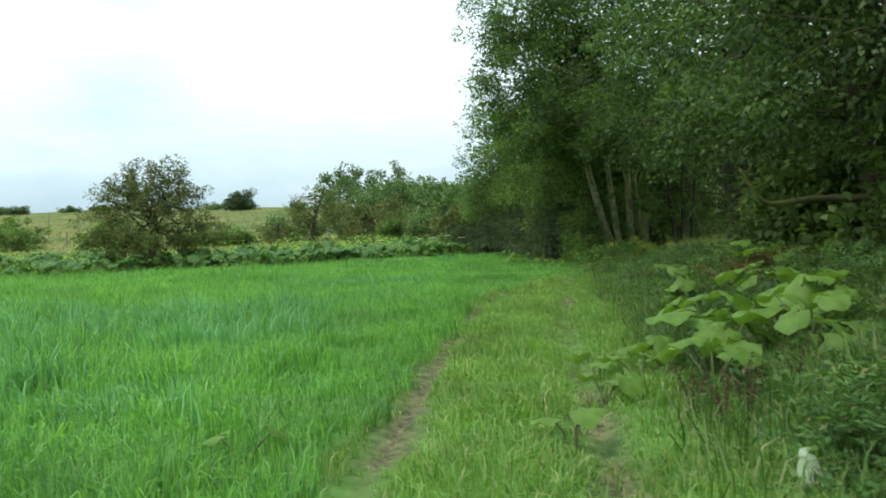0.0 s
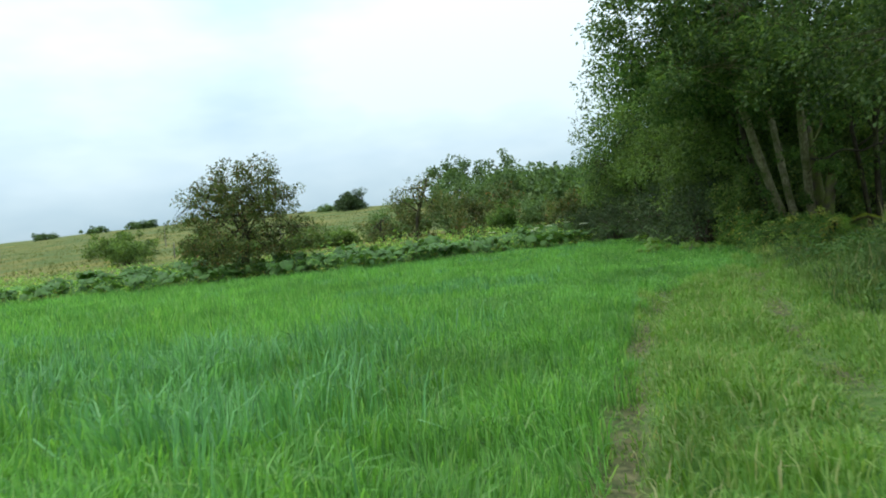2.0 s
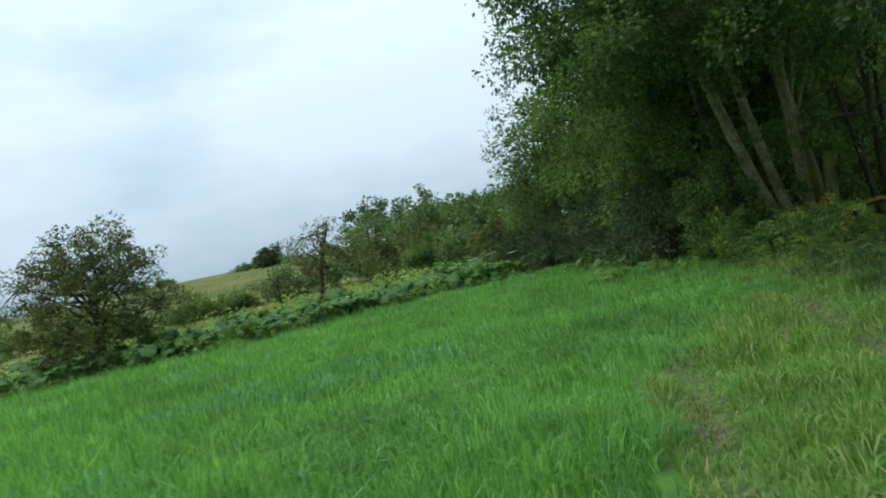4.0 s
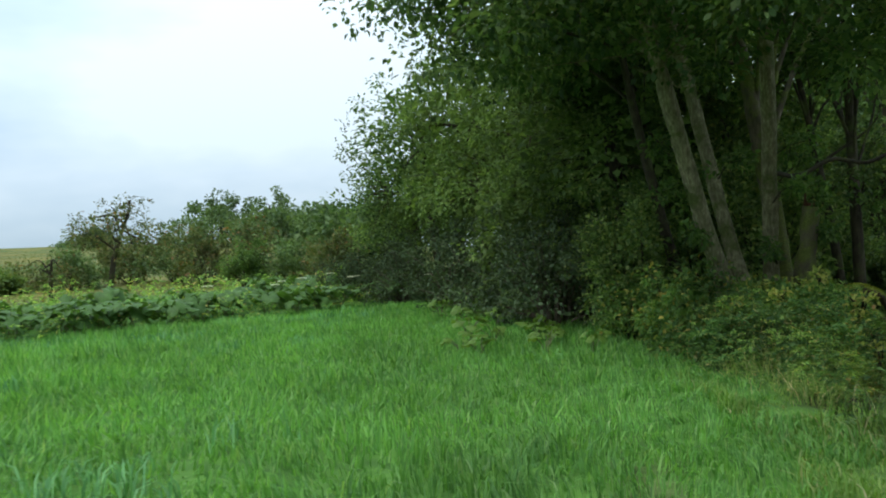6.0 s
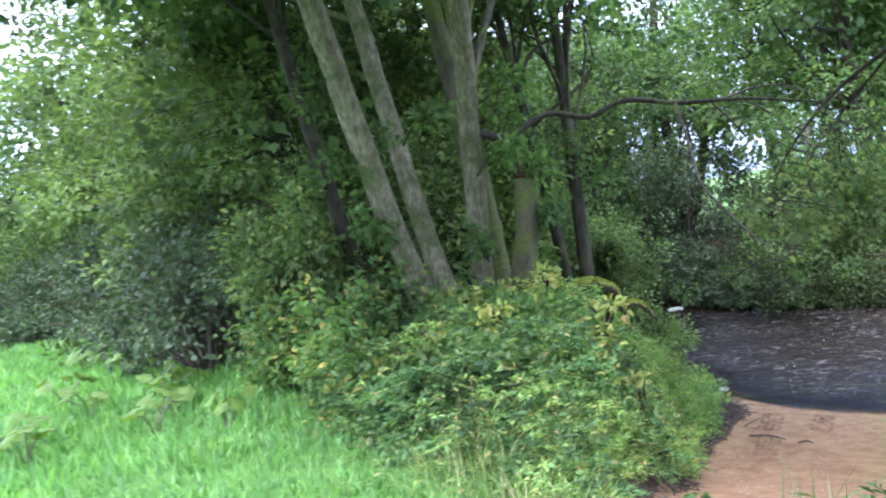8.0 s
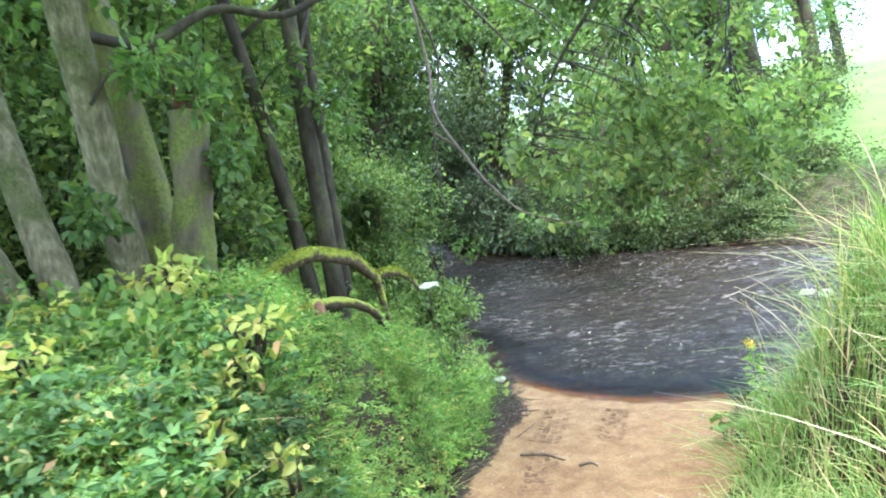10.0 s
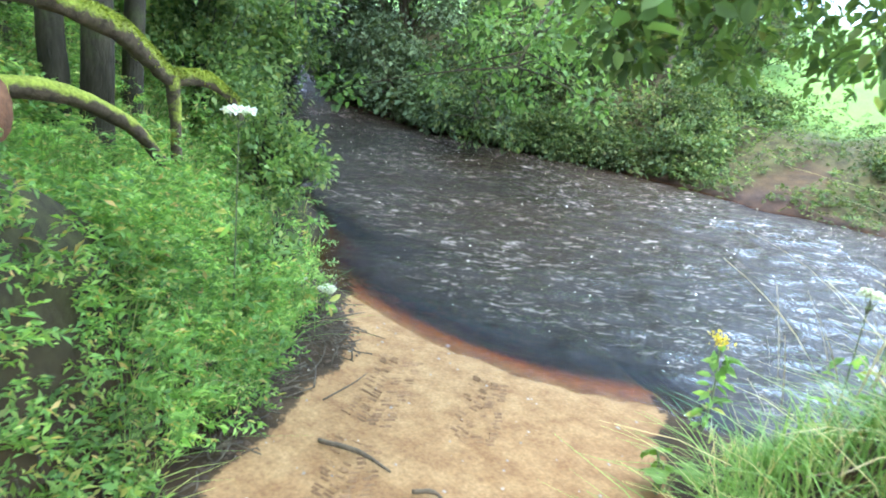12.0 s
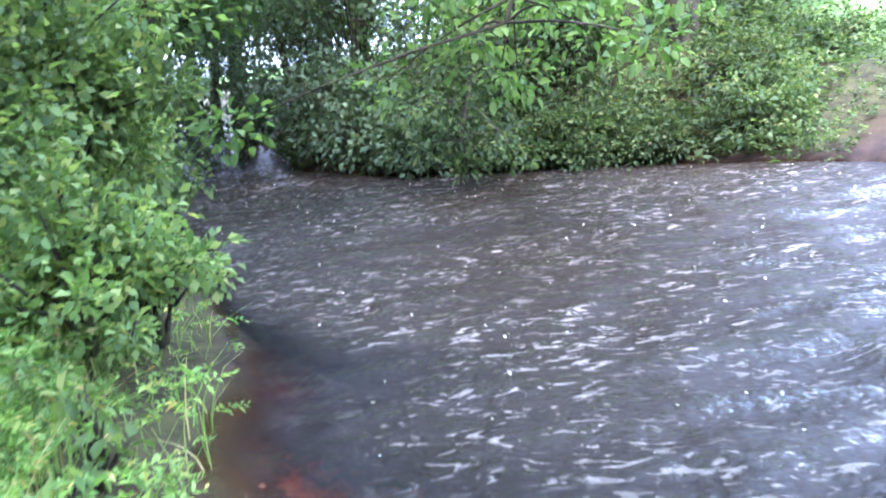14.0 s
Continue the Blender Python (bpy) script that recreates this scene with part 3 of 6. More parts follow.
def make_tree(name, base, stem, radius, crown, label, leaf, bark, clumps=60, per=150, size=0.13, spread=0.75, seed=1, category="tree", group="", limbs=7, sides=12, shell=0.55, low=-0.6, core=0):
    """A tree: stem is the trunk's line (from the base), crown a list of (centre, radii) in world metres."""
    g = np.random.default_rng(seed)
    base = np.asarray(base, float)
    tree = thing(name, tuple(base), label, category, group)
    line = np.asarray(stem, float) - base
    b = Batch()
    flare = np.concatenate([line[:1] - (0, 0, 0.35), line])
    add_tube(b, flare, np.r_[radius * 1.25, radius * 1.06, np.linspace(radius, radius * 0.5, len(line) - 1)], sides=sides, rough=0.2, seed=seed, count=9 * len(line))
    put(b.mesh("trunk", bark, True), "trunk", tree)
    tips = []
    for centre, radii in crown:
        m = max(3, int(clumps * radii[0] * radii[1] / sum(r[0] * r[1] for _, r in crown)))
        d = unit(g.normal(0, 1, (m * 3, 3)))
        d = d[d[:, 2] > low][:m]
        rr = g.uniform(shell, 1.0, len(d)) * (1 + 0.18 * np.sin(d[:, 0] * 5 + seed) * np.cos(d[:, 1] * 4 + d[:, 2] * 3))
        tips.append(np.asarray(centre) - base + d * rr[:, None] * np.asarray(radii))
    tips = np.concatenate(tips)
    # limbs leave the upper trunk and reach towards groups of tips
    heads = tips[g.choice(len(tips), min(limbs, len(tips)), replace=False)]
    twigs = Batch()
    curve = spline(line, 30)
    ends = []
    for i, h in enumerate(heads):
        k = int(np.interp(g.uniform(0.45, 0.98), (0, 1), (0, 29)))
        start = curve[k]
        goal = start + (h - start) * 0.8
        mid = (start + goal) / 2 + g.normal(0, 0.22, 3) + (0, 0, 0.25)
        lb = Batch()
        add_tube(lb, [start, mid, goal], [radius * 0.42, radius * 0.27, radius * 0.09], sides=6, rough=0.1, seed=seed + i)
        put(lb.mesh("limb", bark, True), "limb", tree)
        ends.append(spline([start, mid, goal], 8))
    ends = np.concatenate(ends + [curve[18:]])
    for t in tips:
        e = ends[np.argmin(np.linalg.norm(ends - t, axis=1) + 0.5 * np.maximum(ends[:, 2] - t[2], 0))]
        mid = (e + t) / 2 + g.normal(0, 0.12, 3) + (0, 0, 0.12)
        add_tube(twigs, [e, mid, t], [radius * 0.09 + 0.008, 0.012, 0.005], sides=3, count=4, seed=seed)
    tagged(put(twigs.mesh("branchwork", bark), "branchwork", tree), kind="stuff")
    rad = g.uniform(0.7, 1.25, len(tips)) * spread
    leaves = clump_leaves(tips, rad, per, size, g)
    # sprays deep inside the crown, which close it against the sky
    for centre, radii in crown if core else ():
        n = int(core * radii[0] * max(radii[1], radii[2])) if min(radii) > 1.9 else 0
        d = unit(g.normal(0, 1, (n, 3)))
        at = np.asarray(centre) - base + d * (0.78 * g.random((n, 1)) ** 0.4) * np.asarray(radii)
        leaves.add(*leaf_quads(at, d, 0.24, g, 0.7))
    tagged(put(leaves.mesh("crown", leaf), "crown", tree), kind="stuff")
    return tree


def make_bush(name, base, radii, label, leaf, seed=1, clumps=26, per=120, size=0.11, bark=None, category="shrub", group="", spread=0.42, stems=9, flat=0.8, oval=False):
    """A shrub: several stems from the ground and leaf clumps in an uneven dome."""
    g = np.random.default_rng(seed)
    bush = thing(name, tuple(base), label, category, group)
    d = unit(g.normal(0, 1, (clumps * 3, 3)) + (0, 0, 0.3))
    d = d[d[:, 2] > -0.05][:clumps]
    lump = 1 + 0.22 * np.sin(3.1 * d[:, 0] + seed) * np.cos(2.7 * d[:, 1] + 1.7 * d[:, 2] + seed)
    reach = g.uniform(0.4, 1.0, len(d)) * lump * np.where(g.random(len(d)) < 0.14, 1.28, 1.0)
    tips = d * reach[:, None] * np.asarray(radii) + (0, 0, radii[2] * 0.12)
    b = Batch()
    for i in range(stems):
        t = tips[i % len(tips)]
        add_tube(b, [(t[0] * 0.12, t[1] * 0.12, -0.15), (t[0] * 0.4, t[1] * 0.4, t[2] * 0.55), t], [0.03 * radii[2] ** 0.5, 0.02, 0.006], sides=5, count=6, seed=seed + i)
    for t in tips[stems:]:
        add_tube(b, [t * 0.35, t * 0.7 + (0, 0, 0.05), t], [0.014, 0.01, 0.004], sides=3, count=3, seed=seed)
    tagged(put(b.mesh("branchwork", bark or BARK_DARK), "branchwork", bush), kind="stuff")
    rad = g.uniform(0.45, 1.35, len(tips)) * spread
    tagged(put(clump_leaves(tips, rad, per, size, g, flat, None, oval).mesh("foliage", leaf), "foliage", bush), kind="stuff")
    return bush


def on_ground(x, y, dz=0.0):
    return (x, y, float(height(x, y)) + dz)


# ---------------------------------------------------------------- ground and water
def axis(dense_lo, dense_hi, step, lo, hi, grow=1.09):
    mid = list(np.arange(dense_lo, dense_hi + 1e-6, step))
    up, s = [mid[-1]], step
    while up[-1] < hi:
        s *= grow
        up.append(up[-1] + s)
    dn, s = [mid[0]], step
    while dn[-1] > lo:
        s *= grow
        dn.append(dn[-1] - s)
    return np.array(dn[:0:-1] + mid + up[1:])


gx, gy = axis(-3, 18, 0.19, -900, 900, 1.1), axis(0, 41, 0.2, -500, 1500, 1.1)
X, Y = np.meshgrid(gx, gy)
Z = height(X, Y)
nx, ny = len(gx), len(gy)
i, j = np.meshgrid(np.arange(nx - 1), np.arange(ny - 1))
quads = np.stack([j * nx + i, j * nx + i + 1, (j + 1) * nx + i + 1, (j + 1) * nx + i], -1).reshape(-1, 4)
ground_mesh = mesh_np("ground", np.stack([X, Y, Z], -1).reshape(-1, 3), quads, GROUND, True)


def masks(x, y, z):
    near, far = np.interp(y, NEAR_Y, NEAR_X), np.interp(y, FAR_Y, FAR_X)
    s, l = ramp_sl(x, y)
    wob = 0.35 * (vnoise(x, y, 0.9, 21) - 0.5) + 0.2 * (vnoise(x, y, 0.3, 22) - 0.5)
    sand = smooth(1.25, 1.02, np.where(l > 0, l - sand_edge(s) + 1.13, -l + np.interp(s, (6.5, 8.4), (0.12, -0.35))) + wob) * smooth(1.6, 3.2, s + wob) * smooth(12, 9.5, s)
    ex, ey = x - 16.2, y - 33.3
    es, el = ex * 0.97 - ey * 0.24, ex * 0.24 + ey * 0.97
    exit_ = smooth(0.5, 0.25, np.abs(el) + wob) * smooth(-1.5, -0.3, es) * smooth(2.6, 1.6, es + 2 * wob)
    foot = smooth(-0.1, 0.08, l - sand_edge(s) + wob) * smooth(1.7, 1.3, l) * smooth(5.5, 7.0, s) * smooth(10.6, 10.2, s)
    foot = np.maximum(foot, smooth(-0.8, -1.0, l + np.interp(s, (6.5, 8.4), (0, 0.5)) + wob) * smooth(-2.6, -2.0, l) * smooth(2, 3.5, s) * smooth(9.6, 9.0, s))
    soil = smooth(1.75, 1.35, l) * smooth(-2.6, -2.0, l) * smooth(1.2, 2.6, s) * smooth(11.0, 10.4, s)
    in_y = 1 - smooth(23, 27, y)
    track = np.zeros_like(x)
    for rut in (RUT_L, RUT_R):
        d = x - np.interp(y, RUT_Y, rut)
        track = np.maximum(track, np.exp(-(d / 0.22) ** 2) * in_y)
    bank = smooth(2.5, 4.5, x) * smooth(14, 20, 40 - np.abs(y - 20)) * (x < near + 0.2)
    wood = smooth(1.8, 3.2, x) * smooth(26, 29, y) * smooth(70, 55, y)
    litter = np.clip(np.maximum(np.maximum(0.75 * bank, wood), (smooth(-0.2, 0.5, x - far) + smooth(3.5, 2.5, near - x) * (x < near) * (y > 18))), 0, 1)
    beyond = y - np.interp(x, EDGE_X, EDGE_Y)
    hill = smooth(7, 14, beyond + 3 * wob) * smooth(8, 2, x)
    pasture = smooth(3.0, 6.0, x - far)
    bed = ((x > near - 0.1) & (x < far + 0.3)).astype(float) * smooth(1.2, 2.5, np.abs(l) + smooth(10.6, 12.0, s) * 3)
    return dict(sand=sand * (1 - foot), earth=np.maximum(exit_, soil), track=track * (0.4 + 0.6 * smooth(0.3, 0.6, vnoise(x, y, 0.8, 55))), litter=litter * (1 - pasture) * (1 - sand), hill=hill, pasture=pasture, bed=bed)


for key, value in masks(X, Y, Z).items():
    ground_mesh.attributes.new(key, "FLOAT", "POINT").data.foreach_set("value", value.ravel().astype(np.float32))
tagged(put(ground_mesh, "ground"), "green field, wooded river bank and rough hill pasture", "ground", kind="structure")

# water: a rippled sheet between the banks
wx, wy = axis(8.2, 17, 0.055, 3, 40, 1.07), axis(29, 42, 0.055, -60, 120, 1.07)
X, Y = np.meshgrid(wx, wy)
u, v = X * 0.74 + Y * 0.67, -X * 0.67 + Y * 0.74
rip = 0.0
for size, amp, seed in ((1.4, 0.014, 1), (0.62, 0.021, 2), (0.42, 0.02, 3)):
    rip = rip + amp * (1 - 2 * np.abs(2 * vnoise(2.1 * u + 0.8 * vnoise(u, v, 0.9, seed + 9), v, size, seed) - 1))
lap = np.minimum(X - np.interp(Y, NEAR_Y, NEAR_X), np.interp(Y, FAR_Y, FAR_X) - X)
rip = rip * smooth(-0.1, 1.1, lap)
D = WATER + 0.0 - height(X, Y)
nx, ny = len(wx), len(wy)
i, j = np.meshgrid(np.arange(nx - 1), np.arange(ny - 1))
quads = np.stack([j * nx + i, j * nx + i + 1, (j + 1) * nx + i + 1, (j + 1) * nx + i], -1).reshape(-1, 4)
keep = (lap.ravel()[quads] > -1.0).any(1)
water_mesh = mesh_np("water", np.stack([X, Y, WATER + rip], -1).reshape(-1, 3), quads[keep], WATER_MAT, True)
water_mesh.attributes.new("depth", "FLOAT", "POINT").data.foreach_set("value", np.clip(D, 0, 1).ravel().astype(np.float32))
tagged(put(water_mesh, "water"), "dark brown peaty river water with choppy ripples", "river", kind="structure")


# ---------------------------------------------------------------- grass
def blades(xy, tall, wide, g, lean=0.35, segments=2, curl=0.5, head=None, tuft=0.0):
    """Blades of grass standing on the ground, as bent tapering strips."""
    n = len(xy)
    z = height(xy[:, 0], xy[:, 1])
    foot = np.column_stack([xy, z - 0.02])
    ang = g.uniform(0, 2 * np.pi, n)
    if tuft:
        # blades of one tuft fall the same way and stand to one height
        common = 4 * np.pi * vnoise(xy[:, 0], xy[:, 1], tuft, 81) + g.normal(0, 0.7, n)
        ang = np.where(g.random(n) < 0.75, common, ang)
        tall = tall * (0.55 + 0.95 * vnoise(xy[:, 0], xy[:, 1], 0.8 * tuft, 82))
        lean = lean * (0.5 + 1.3 * vnoise(xy[:, 0], xy[:, 1], 1.3 * tuft, 83))
    d = np.column_stack([np.cos(ang), np.sin(ang), np.zeros(n)])
    side = np.column_stack([-np.sin(ang), np.cos(ang), np.zeros(n)])
    turn = g.uniform(-1.2, 1.2, n)[:, None]
    side = unit(side * np.cos(turn) + d * np.sin(turn))
    h = (tall * g.uniform(0.6, 1.25, n))[:, None]
    k = np.minimum(np.abs(g.normal(0, 1, n)) * lean + 0.05, 1.5)[:, None]
    w = (wide * g.uniform(0.7, 1.3, n))[:, None]
    up = np.array((0, 0, 1.0))
    if segments == 1:
        v = np.stack([foot - side * w / 2, foot + side * w / 2, foot + up * h + d * h * k], 1)
        return v.reshape(-1, 3), [np.arange(3 * n).reshape(n, 3)]
    if segments > 2:
        rows = []
        for t in np.linspace(0, 1, segments + 1):
            p = foot + up * h * (t - 0.42 * np.minimum(k, 1.5) * curl * t * t) + d * h * k * t**1.7
            ww = w * (head[min(int(t * len(head)), len(head) - 1)] if head else 1 - 0.8 * t * t)
            rows += [p - side * ww / 2, p + side * ww / 2]
        v = np.stack(rows, 1)
        b = (2 * segments + 2) * np.arange(n)[:, None]
        return v.reshape(-1, 3), [np.concatenate([b + np.array((2 * i, 2 * i + 1, 2 * i + 3, 2 * i + 2)) for i in range(segments)])]
    mid = foot + up * h * 0.62 + d * h * k * 0.35
    tip = foot + up * h * (1 - 0.35 * np.minimum(k, 1.4) * curl * 1.6) + d * h * k * 1.1
    v = np.stack([foot - side * w / 2, foot + side * w / 2, mid - side * w * 0.42, mid + side * w * 0.42, tip], 1)
    b = 5 * np.arange(n)[:, None]
    return v.reshape(-1, 3), [b + np.array((2, 3, 4)), b + np.array((0, 1, 3, 2))]


def near_path(x, y):
    """Distance from the track's line in the plan."""
    line = np.array(((0, -2), (-0.7, 5), (-1.3, 11), (-1.5, 15), (-1.3, 19), (0, 22.7), (2.2, 24.7), (4.8, 27.3), (8, 31)), float)
    best = np.full(len(x), 1e9)
    for a, b in zip(line[:-1], line[1:]):
        ab = b - a
        t = np.clip(((x - a[0]) * ab[0] + (y - a[1]) * ab[1]) / (ab @ ab), 0, 1)
        best = np.minimum(best, np.hypot(x - a[0] - t * ab[0], y - a[1] - t * ab[1]))
    return best


def scatter(n, box, g, keep):
    x, y = g.uniform(box[0], box[1], n), g.uniform(box[2], box[3], n)
    k = g.random(n) < keep(x, y)
    return np.column_stack([x[k], y[k]])


def field_mask(x, y):
    edge = y < np.interp(x, EDGE_X, EDGE_Y) + 0.8
    s, l = ramp_sl(x, y)
    ramp = (np.abs(l) < 1.7) & (s > 1.2)
    return edge & ~ramp & ((y < 24) | (l > -1.6) | (x < 1.5)) & (x < np.interp(y, (0, 20, 25, 29, 33, 42, 48), (-1.32, -0.95, 1.9, 2.3, 2.2, 2.6, 1.2)) + 0.5 * (vnoise(x, y, 0.7, 62) - 0.5))


def tall_patch(x, y):
    return smooth(0.52, 0.66, 0.6 * vnoise(x * 0.5, y, 2.2, 31) + 0.4 * vnoise(x, y, 0.8, 32)) * smooth(-2.0, -5.0, x)


g = np.random.default_rng(11)
xy = scatter(410000, (-13, 4, -1, 48), g, lambda x, y: field_mask(x, y) * np.clip(1.3 / (1 + (near_path(x, y) / 3.5) ** 2), 0, 1) * (1 - 0.75 * tall_patch(x, y)))
v, f = blades(xy, (0.22 + 0.13 * vnoise(xy[:, 0], xy[:, 1], 0.8, 2)) * (1 - 0.5 * smooth(16, 23, xy[:, 1])), 0.014 + 0.0011 * near_path(xy[:, 0], xy[:, 1]), g, 0.55, tuft=0.55)
tagged(put(mesh_np("field_grass", v, f, GRASS), "field_grass"), "bright green long meadow grass covering the field", "grass", kind="stuff")
xy = scatter(420000, (-60, 4, 6, 50), g, lambda x, y: field_mask(x, y) * smooth(2.5, 7, near_path(x, y)) * np.clip(1.2 / (1 + (near_path(x, y) / 22) ** 2), 0, 1) * (1 - 0.8 * tall_patch(x, y)))
v, f = blades(xy, 0.32 * (1 - 0.45 * smooth(18, 25, xy[:, 1]) * smooth(-12, -4, xy[:, 0])), 0.03 + 0.0016 * near_path(xy[:, 0], xy[:, 1]), g, 0.5, 1, tuft=0.8)
tagged(put(mesh_np("distant_grass", v, f, GRASS), "distant_grass"), "green meadow grass farther out in the field", "grass", kind="stuff")
xy = scatter(420000, (-45, 0, 4, 48), g, lambda x, y: field_mask(x, y) * tall_patch(x, y) * np.clip(1.5 / (1 + (near_path(x, y) / 7) ** 2), 0, 1))
v, f = blades(xy, (0.42 + 0.10 * vnoise(xy[:, 0], xy[:, 1], 0.6, 5)) * (1 - 0.5 * smooth(14, 22, xy[:, 1])), 0.016 + 0.0016 * near_path(xy[:, 0], xy[:, 1]), g, 0.45, tuft=0.7)
tagged(put(mesh_np("tall_field_grass", v, f, GRASS_BLUE), "tall_field_grass"), "taller blue-green grass in patches across the field", "grass", kind="stuff")


def track_mask(x, y):
    left = np.interp(y, (0, 20, 25, 29), (-1.35, -0.9, 1.4, 1.6))
    ragged = 0.26 * (vnoise(x, y, 0.35, 63) - 0.5)
    dl = np.abs(x - np.interp(y, RUT_Y, RUT_L)) + ragged
    dr = np.abs(x - np.interp(y, RUT_Y, RUT_R)) + ragged
    worn = 1 - 0.75 * smooth(8, 12, y)
    bare = (1 - 0.94 * worn * smooth(0.24, 0.1, dl)) * (1 - 0.6 * worn * smooth(0.22, 0.05, dr))
    s, l = ramp_sl(x, y)
    return (x > left) * (1 - smooth(1.5, 1.9, x - np.interp(y, (0, 20), (0, 0.9)))) * bare * ~((np.abs(l) < 1.4) & (s > 1.2)) * smooth(29, 26, y)


xy = scatter(105000, (-1.5, 4, -1, 29), g, track_mask)
mid = np.minimum(np.abs(xy[:, 0] - np.interp(xy[:, 1], RUT_Y, RUT_L)), np.abs(xy[:, 0] - np.interp(xy[:, 1], RUT_Y, RUT_R)))
v, f = blades(xy, (0.11 + 0.2 * vnoise(xy[:, 0], xy[:, 1], 0.7, 6) ** 1.5) * (0.45 + 0.55 * smooth(0.1, 0.5, mid)), np.full(len(xy), 0.015), g, 0.75)
tagged(put(mesh_np("track_grass", v, f, GRASS_TRACK), "track_grass"), "short yellowing trampled grass along the wheel track", "grass", kind="stuff")
xy = scatter(72000, (1.0, 7.5, -1, 26), g, lambda x, y: smooth(0.9, 1.8, x - np.interp(y, (0, 20), (0, 0.9))) * smooth(7.5, 5.5, x) * 0.8)
v, f = blades(xy, 0.2 + 0.3 * vnoise(xy[:, 0], xy[:, 1], 0.9, 6), np.full(len(xy), 0.014), g, 0.8, tuft=0.5)
tagged(put(mesh_np("verge_grass", v, f, GRASS_VERGE), "verge_grass"), "rough green and straw grass on the verge", "grass", kind="stuff")


def right_bank(x, y):
    s, l = ramp_sl(x, y)
    near = np.interp(y, NEAR_Y, NEAR_X)
    return (l < -0.6) * (l > -6) * smooth(0.6, 1.6, s) * smooth(0.05, 0.3, near - x) * smooth(0, 0.38, np.interp(s, (0, 5.5, 7, 8.4), (-0.62, -0.65, -0.9, -1.5)) - l + 0.3 * (vnoise(x, y, 0.5, 64) - 0.5))


xy = scatter(135000, (2, 11, 20, 31), g, right_bank)
low_ = np.clip(np.interp(xy[:, 1], NEAR_Y, NEAR_X) - xy[:, 0], 0.3, 2) / 2
v, f = blades(xy, (0.28 + 0.4 * vnoise(xy[:, 0], xy[:, 1], 0.6, 6)) * (0.4 + 0.6 * low_), np.full(len(xy), 0.0105), g, 1.0, 3, 0.95, tuft=0.45)
tagged(put(mesh_np("bank_grass", v, f, GRASS_BANK), "bank_grass"), "tall arching green grass on the ford bank", "grass", kind="stuff")
xy = scatter(3600, (2, 14, 18, 31), g, lambda x, y: right_bank(x, y) * (np.interp(y, NEAR_Y, NEAR_X) - x > 0.7) * (ramp_sl(x, y)[1] < -1.5))
v, f = blades(xy, 0.62 + 0.35 * g.random(len(xy)), np.full(len(xy), 0.011), g, 0.8, 7, 1.0, (0.3, 0.25, 0.25, 0.25, 0.9, 1.3, 0.6))
xy = scatter(150, (4, 10, 24, 31), g, lambda x, y: right_bank(x, y) * (np.interp(y, NEAR_Y, NEAR_X) - x < 0.9))
v2, f2 = blades(xy, 0.5 + 0.25 * g.random(len(xy)), np.full(len(xy), 0.008), g, 0.8, 6, 1.1, (0.35, 0.3, 0.3, 1.0, 1.5, 0.7))
f = [np.concatenate([f[0], f2[0] + len(v)])]
v = np.concatenate([v, v2])
tagged(put(mesh_np("seed_stalks", v, f, STRAW), "seed_stalks"), "dry straw seed stalks bending out of the bank grass", "grass", kind="stuff")


# ---------------------------------------------------------------- weeds
def pinnate(xy, tall, size, g, leaflets=7, oval=True, width=0.42, frill=1.0):
    """Stems of feathery compound leaves, each leaf a row of paired leaflets."""
    n = len(xy)
    z = height(xy[:, 0], xy[:, 1])
    foot = np.column_stack([xy, z])
    ang = g.uniform(0, 2 * np.pi, n)
    d = unit(np.column_stack([np.cos(ang), np.sin(ang), g.uniform(-0.1, 0.6, n)]))
    start = foot + np.column_stack([g.normal(0, 0.05, (n, 2)), tall * g.uniform(0.08, 1.0, n)])
    s = size * g.uniform(0.6, 1.2, n)
    side = unit(np.cross(d, (0, 0, 1.0)))
    b = Batch()
    for k in range(leaflets):
        t = (k // 2 + 1) / (leaflets // 2 + 1)
        sgn = 1 if k % 2 else -1
        at = start + d * (s * t)[:, None] - np.array((0, 0, 1.0)) * (s * 0.35 * t * t)[:, None]
        out = d * 0.55 + side * sgn * 0.85 if k < leaflets - 1 else d
        b.add(*leaf_quads(at, out, s * (0.56 - 0.24 * t) * frill, g, width, 0.2, 0.14, oval))
    return b


def by_log(x, y):
    """Distance from the strip of low growth in front of the sawn log."""
    t = np.clip(((x - 5.6) * 0.37 + (y - 30.2) * 1.4) / (0.37**2 + 1.4**2), 0, 1)
    return np.hypot(x - 5.6 - 0.37 * t, y - 30.2 - 1.4 * t)


def left_bank(x, y):
    s, l = ramp_sl(x, y)
    near = np.interp(y, NEAR_Y, NEAR_X)
    edge = 0.28 * (vnoise(x, y, 0.5, 77) - 0.5)
    return (l > 0.12 + np.maximum(sand_edge(s), 0.98) + edge) * (l < 6.5) * smooth(1.2, 2.2, s) * (near - x > 0.15) * (1 - 0.85 * (near - x < 0.75) * (y > 32.2)) * smooth(2.0, 2.8, x) * (np.hypot(x - 5.93, y - 31.36) > 0.4)


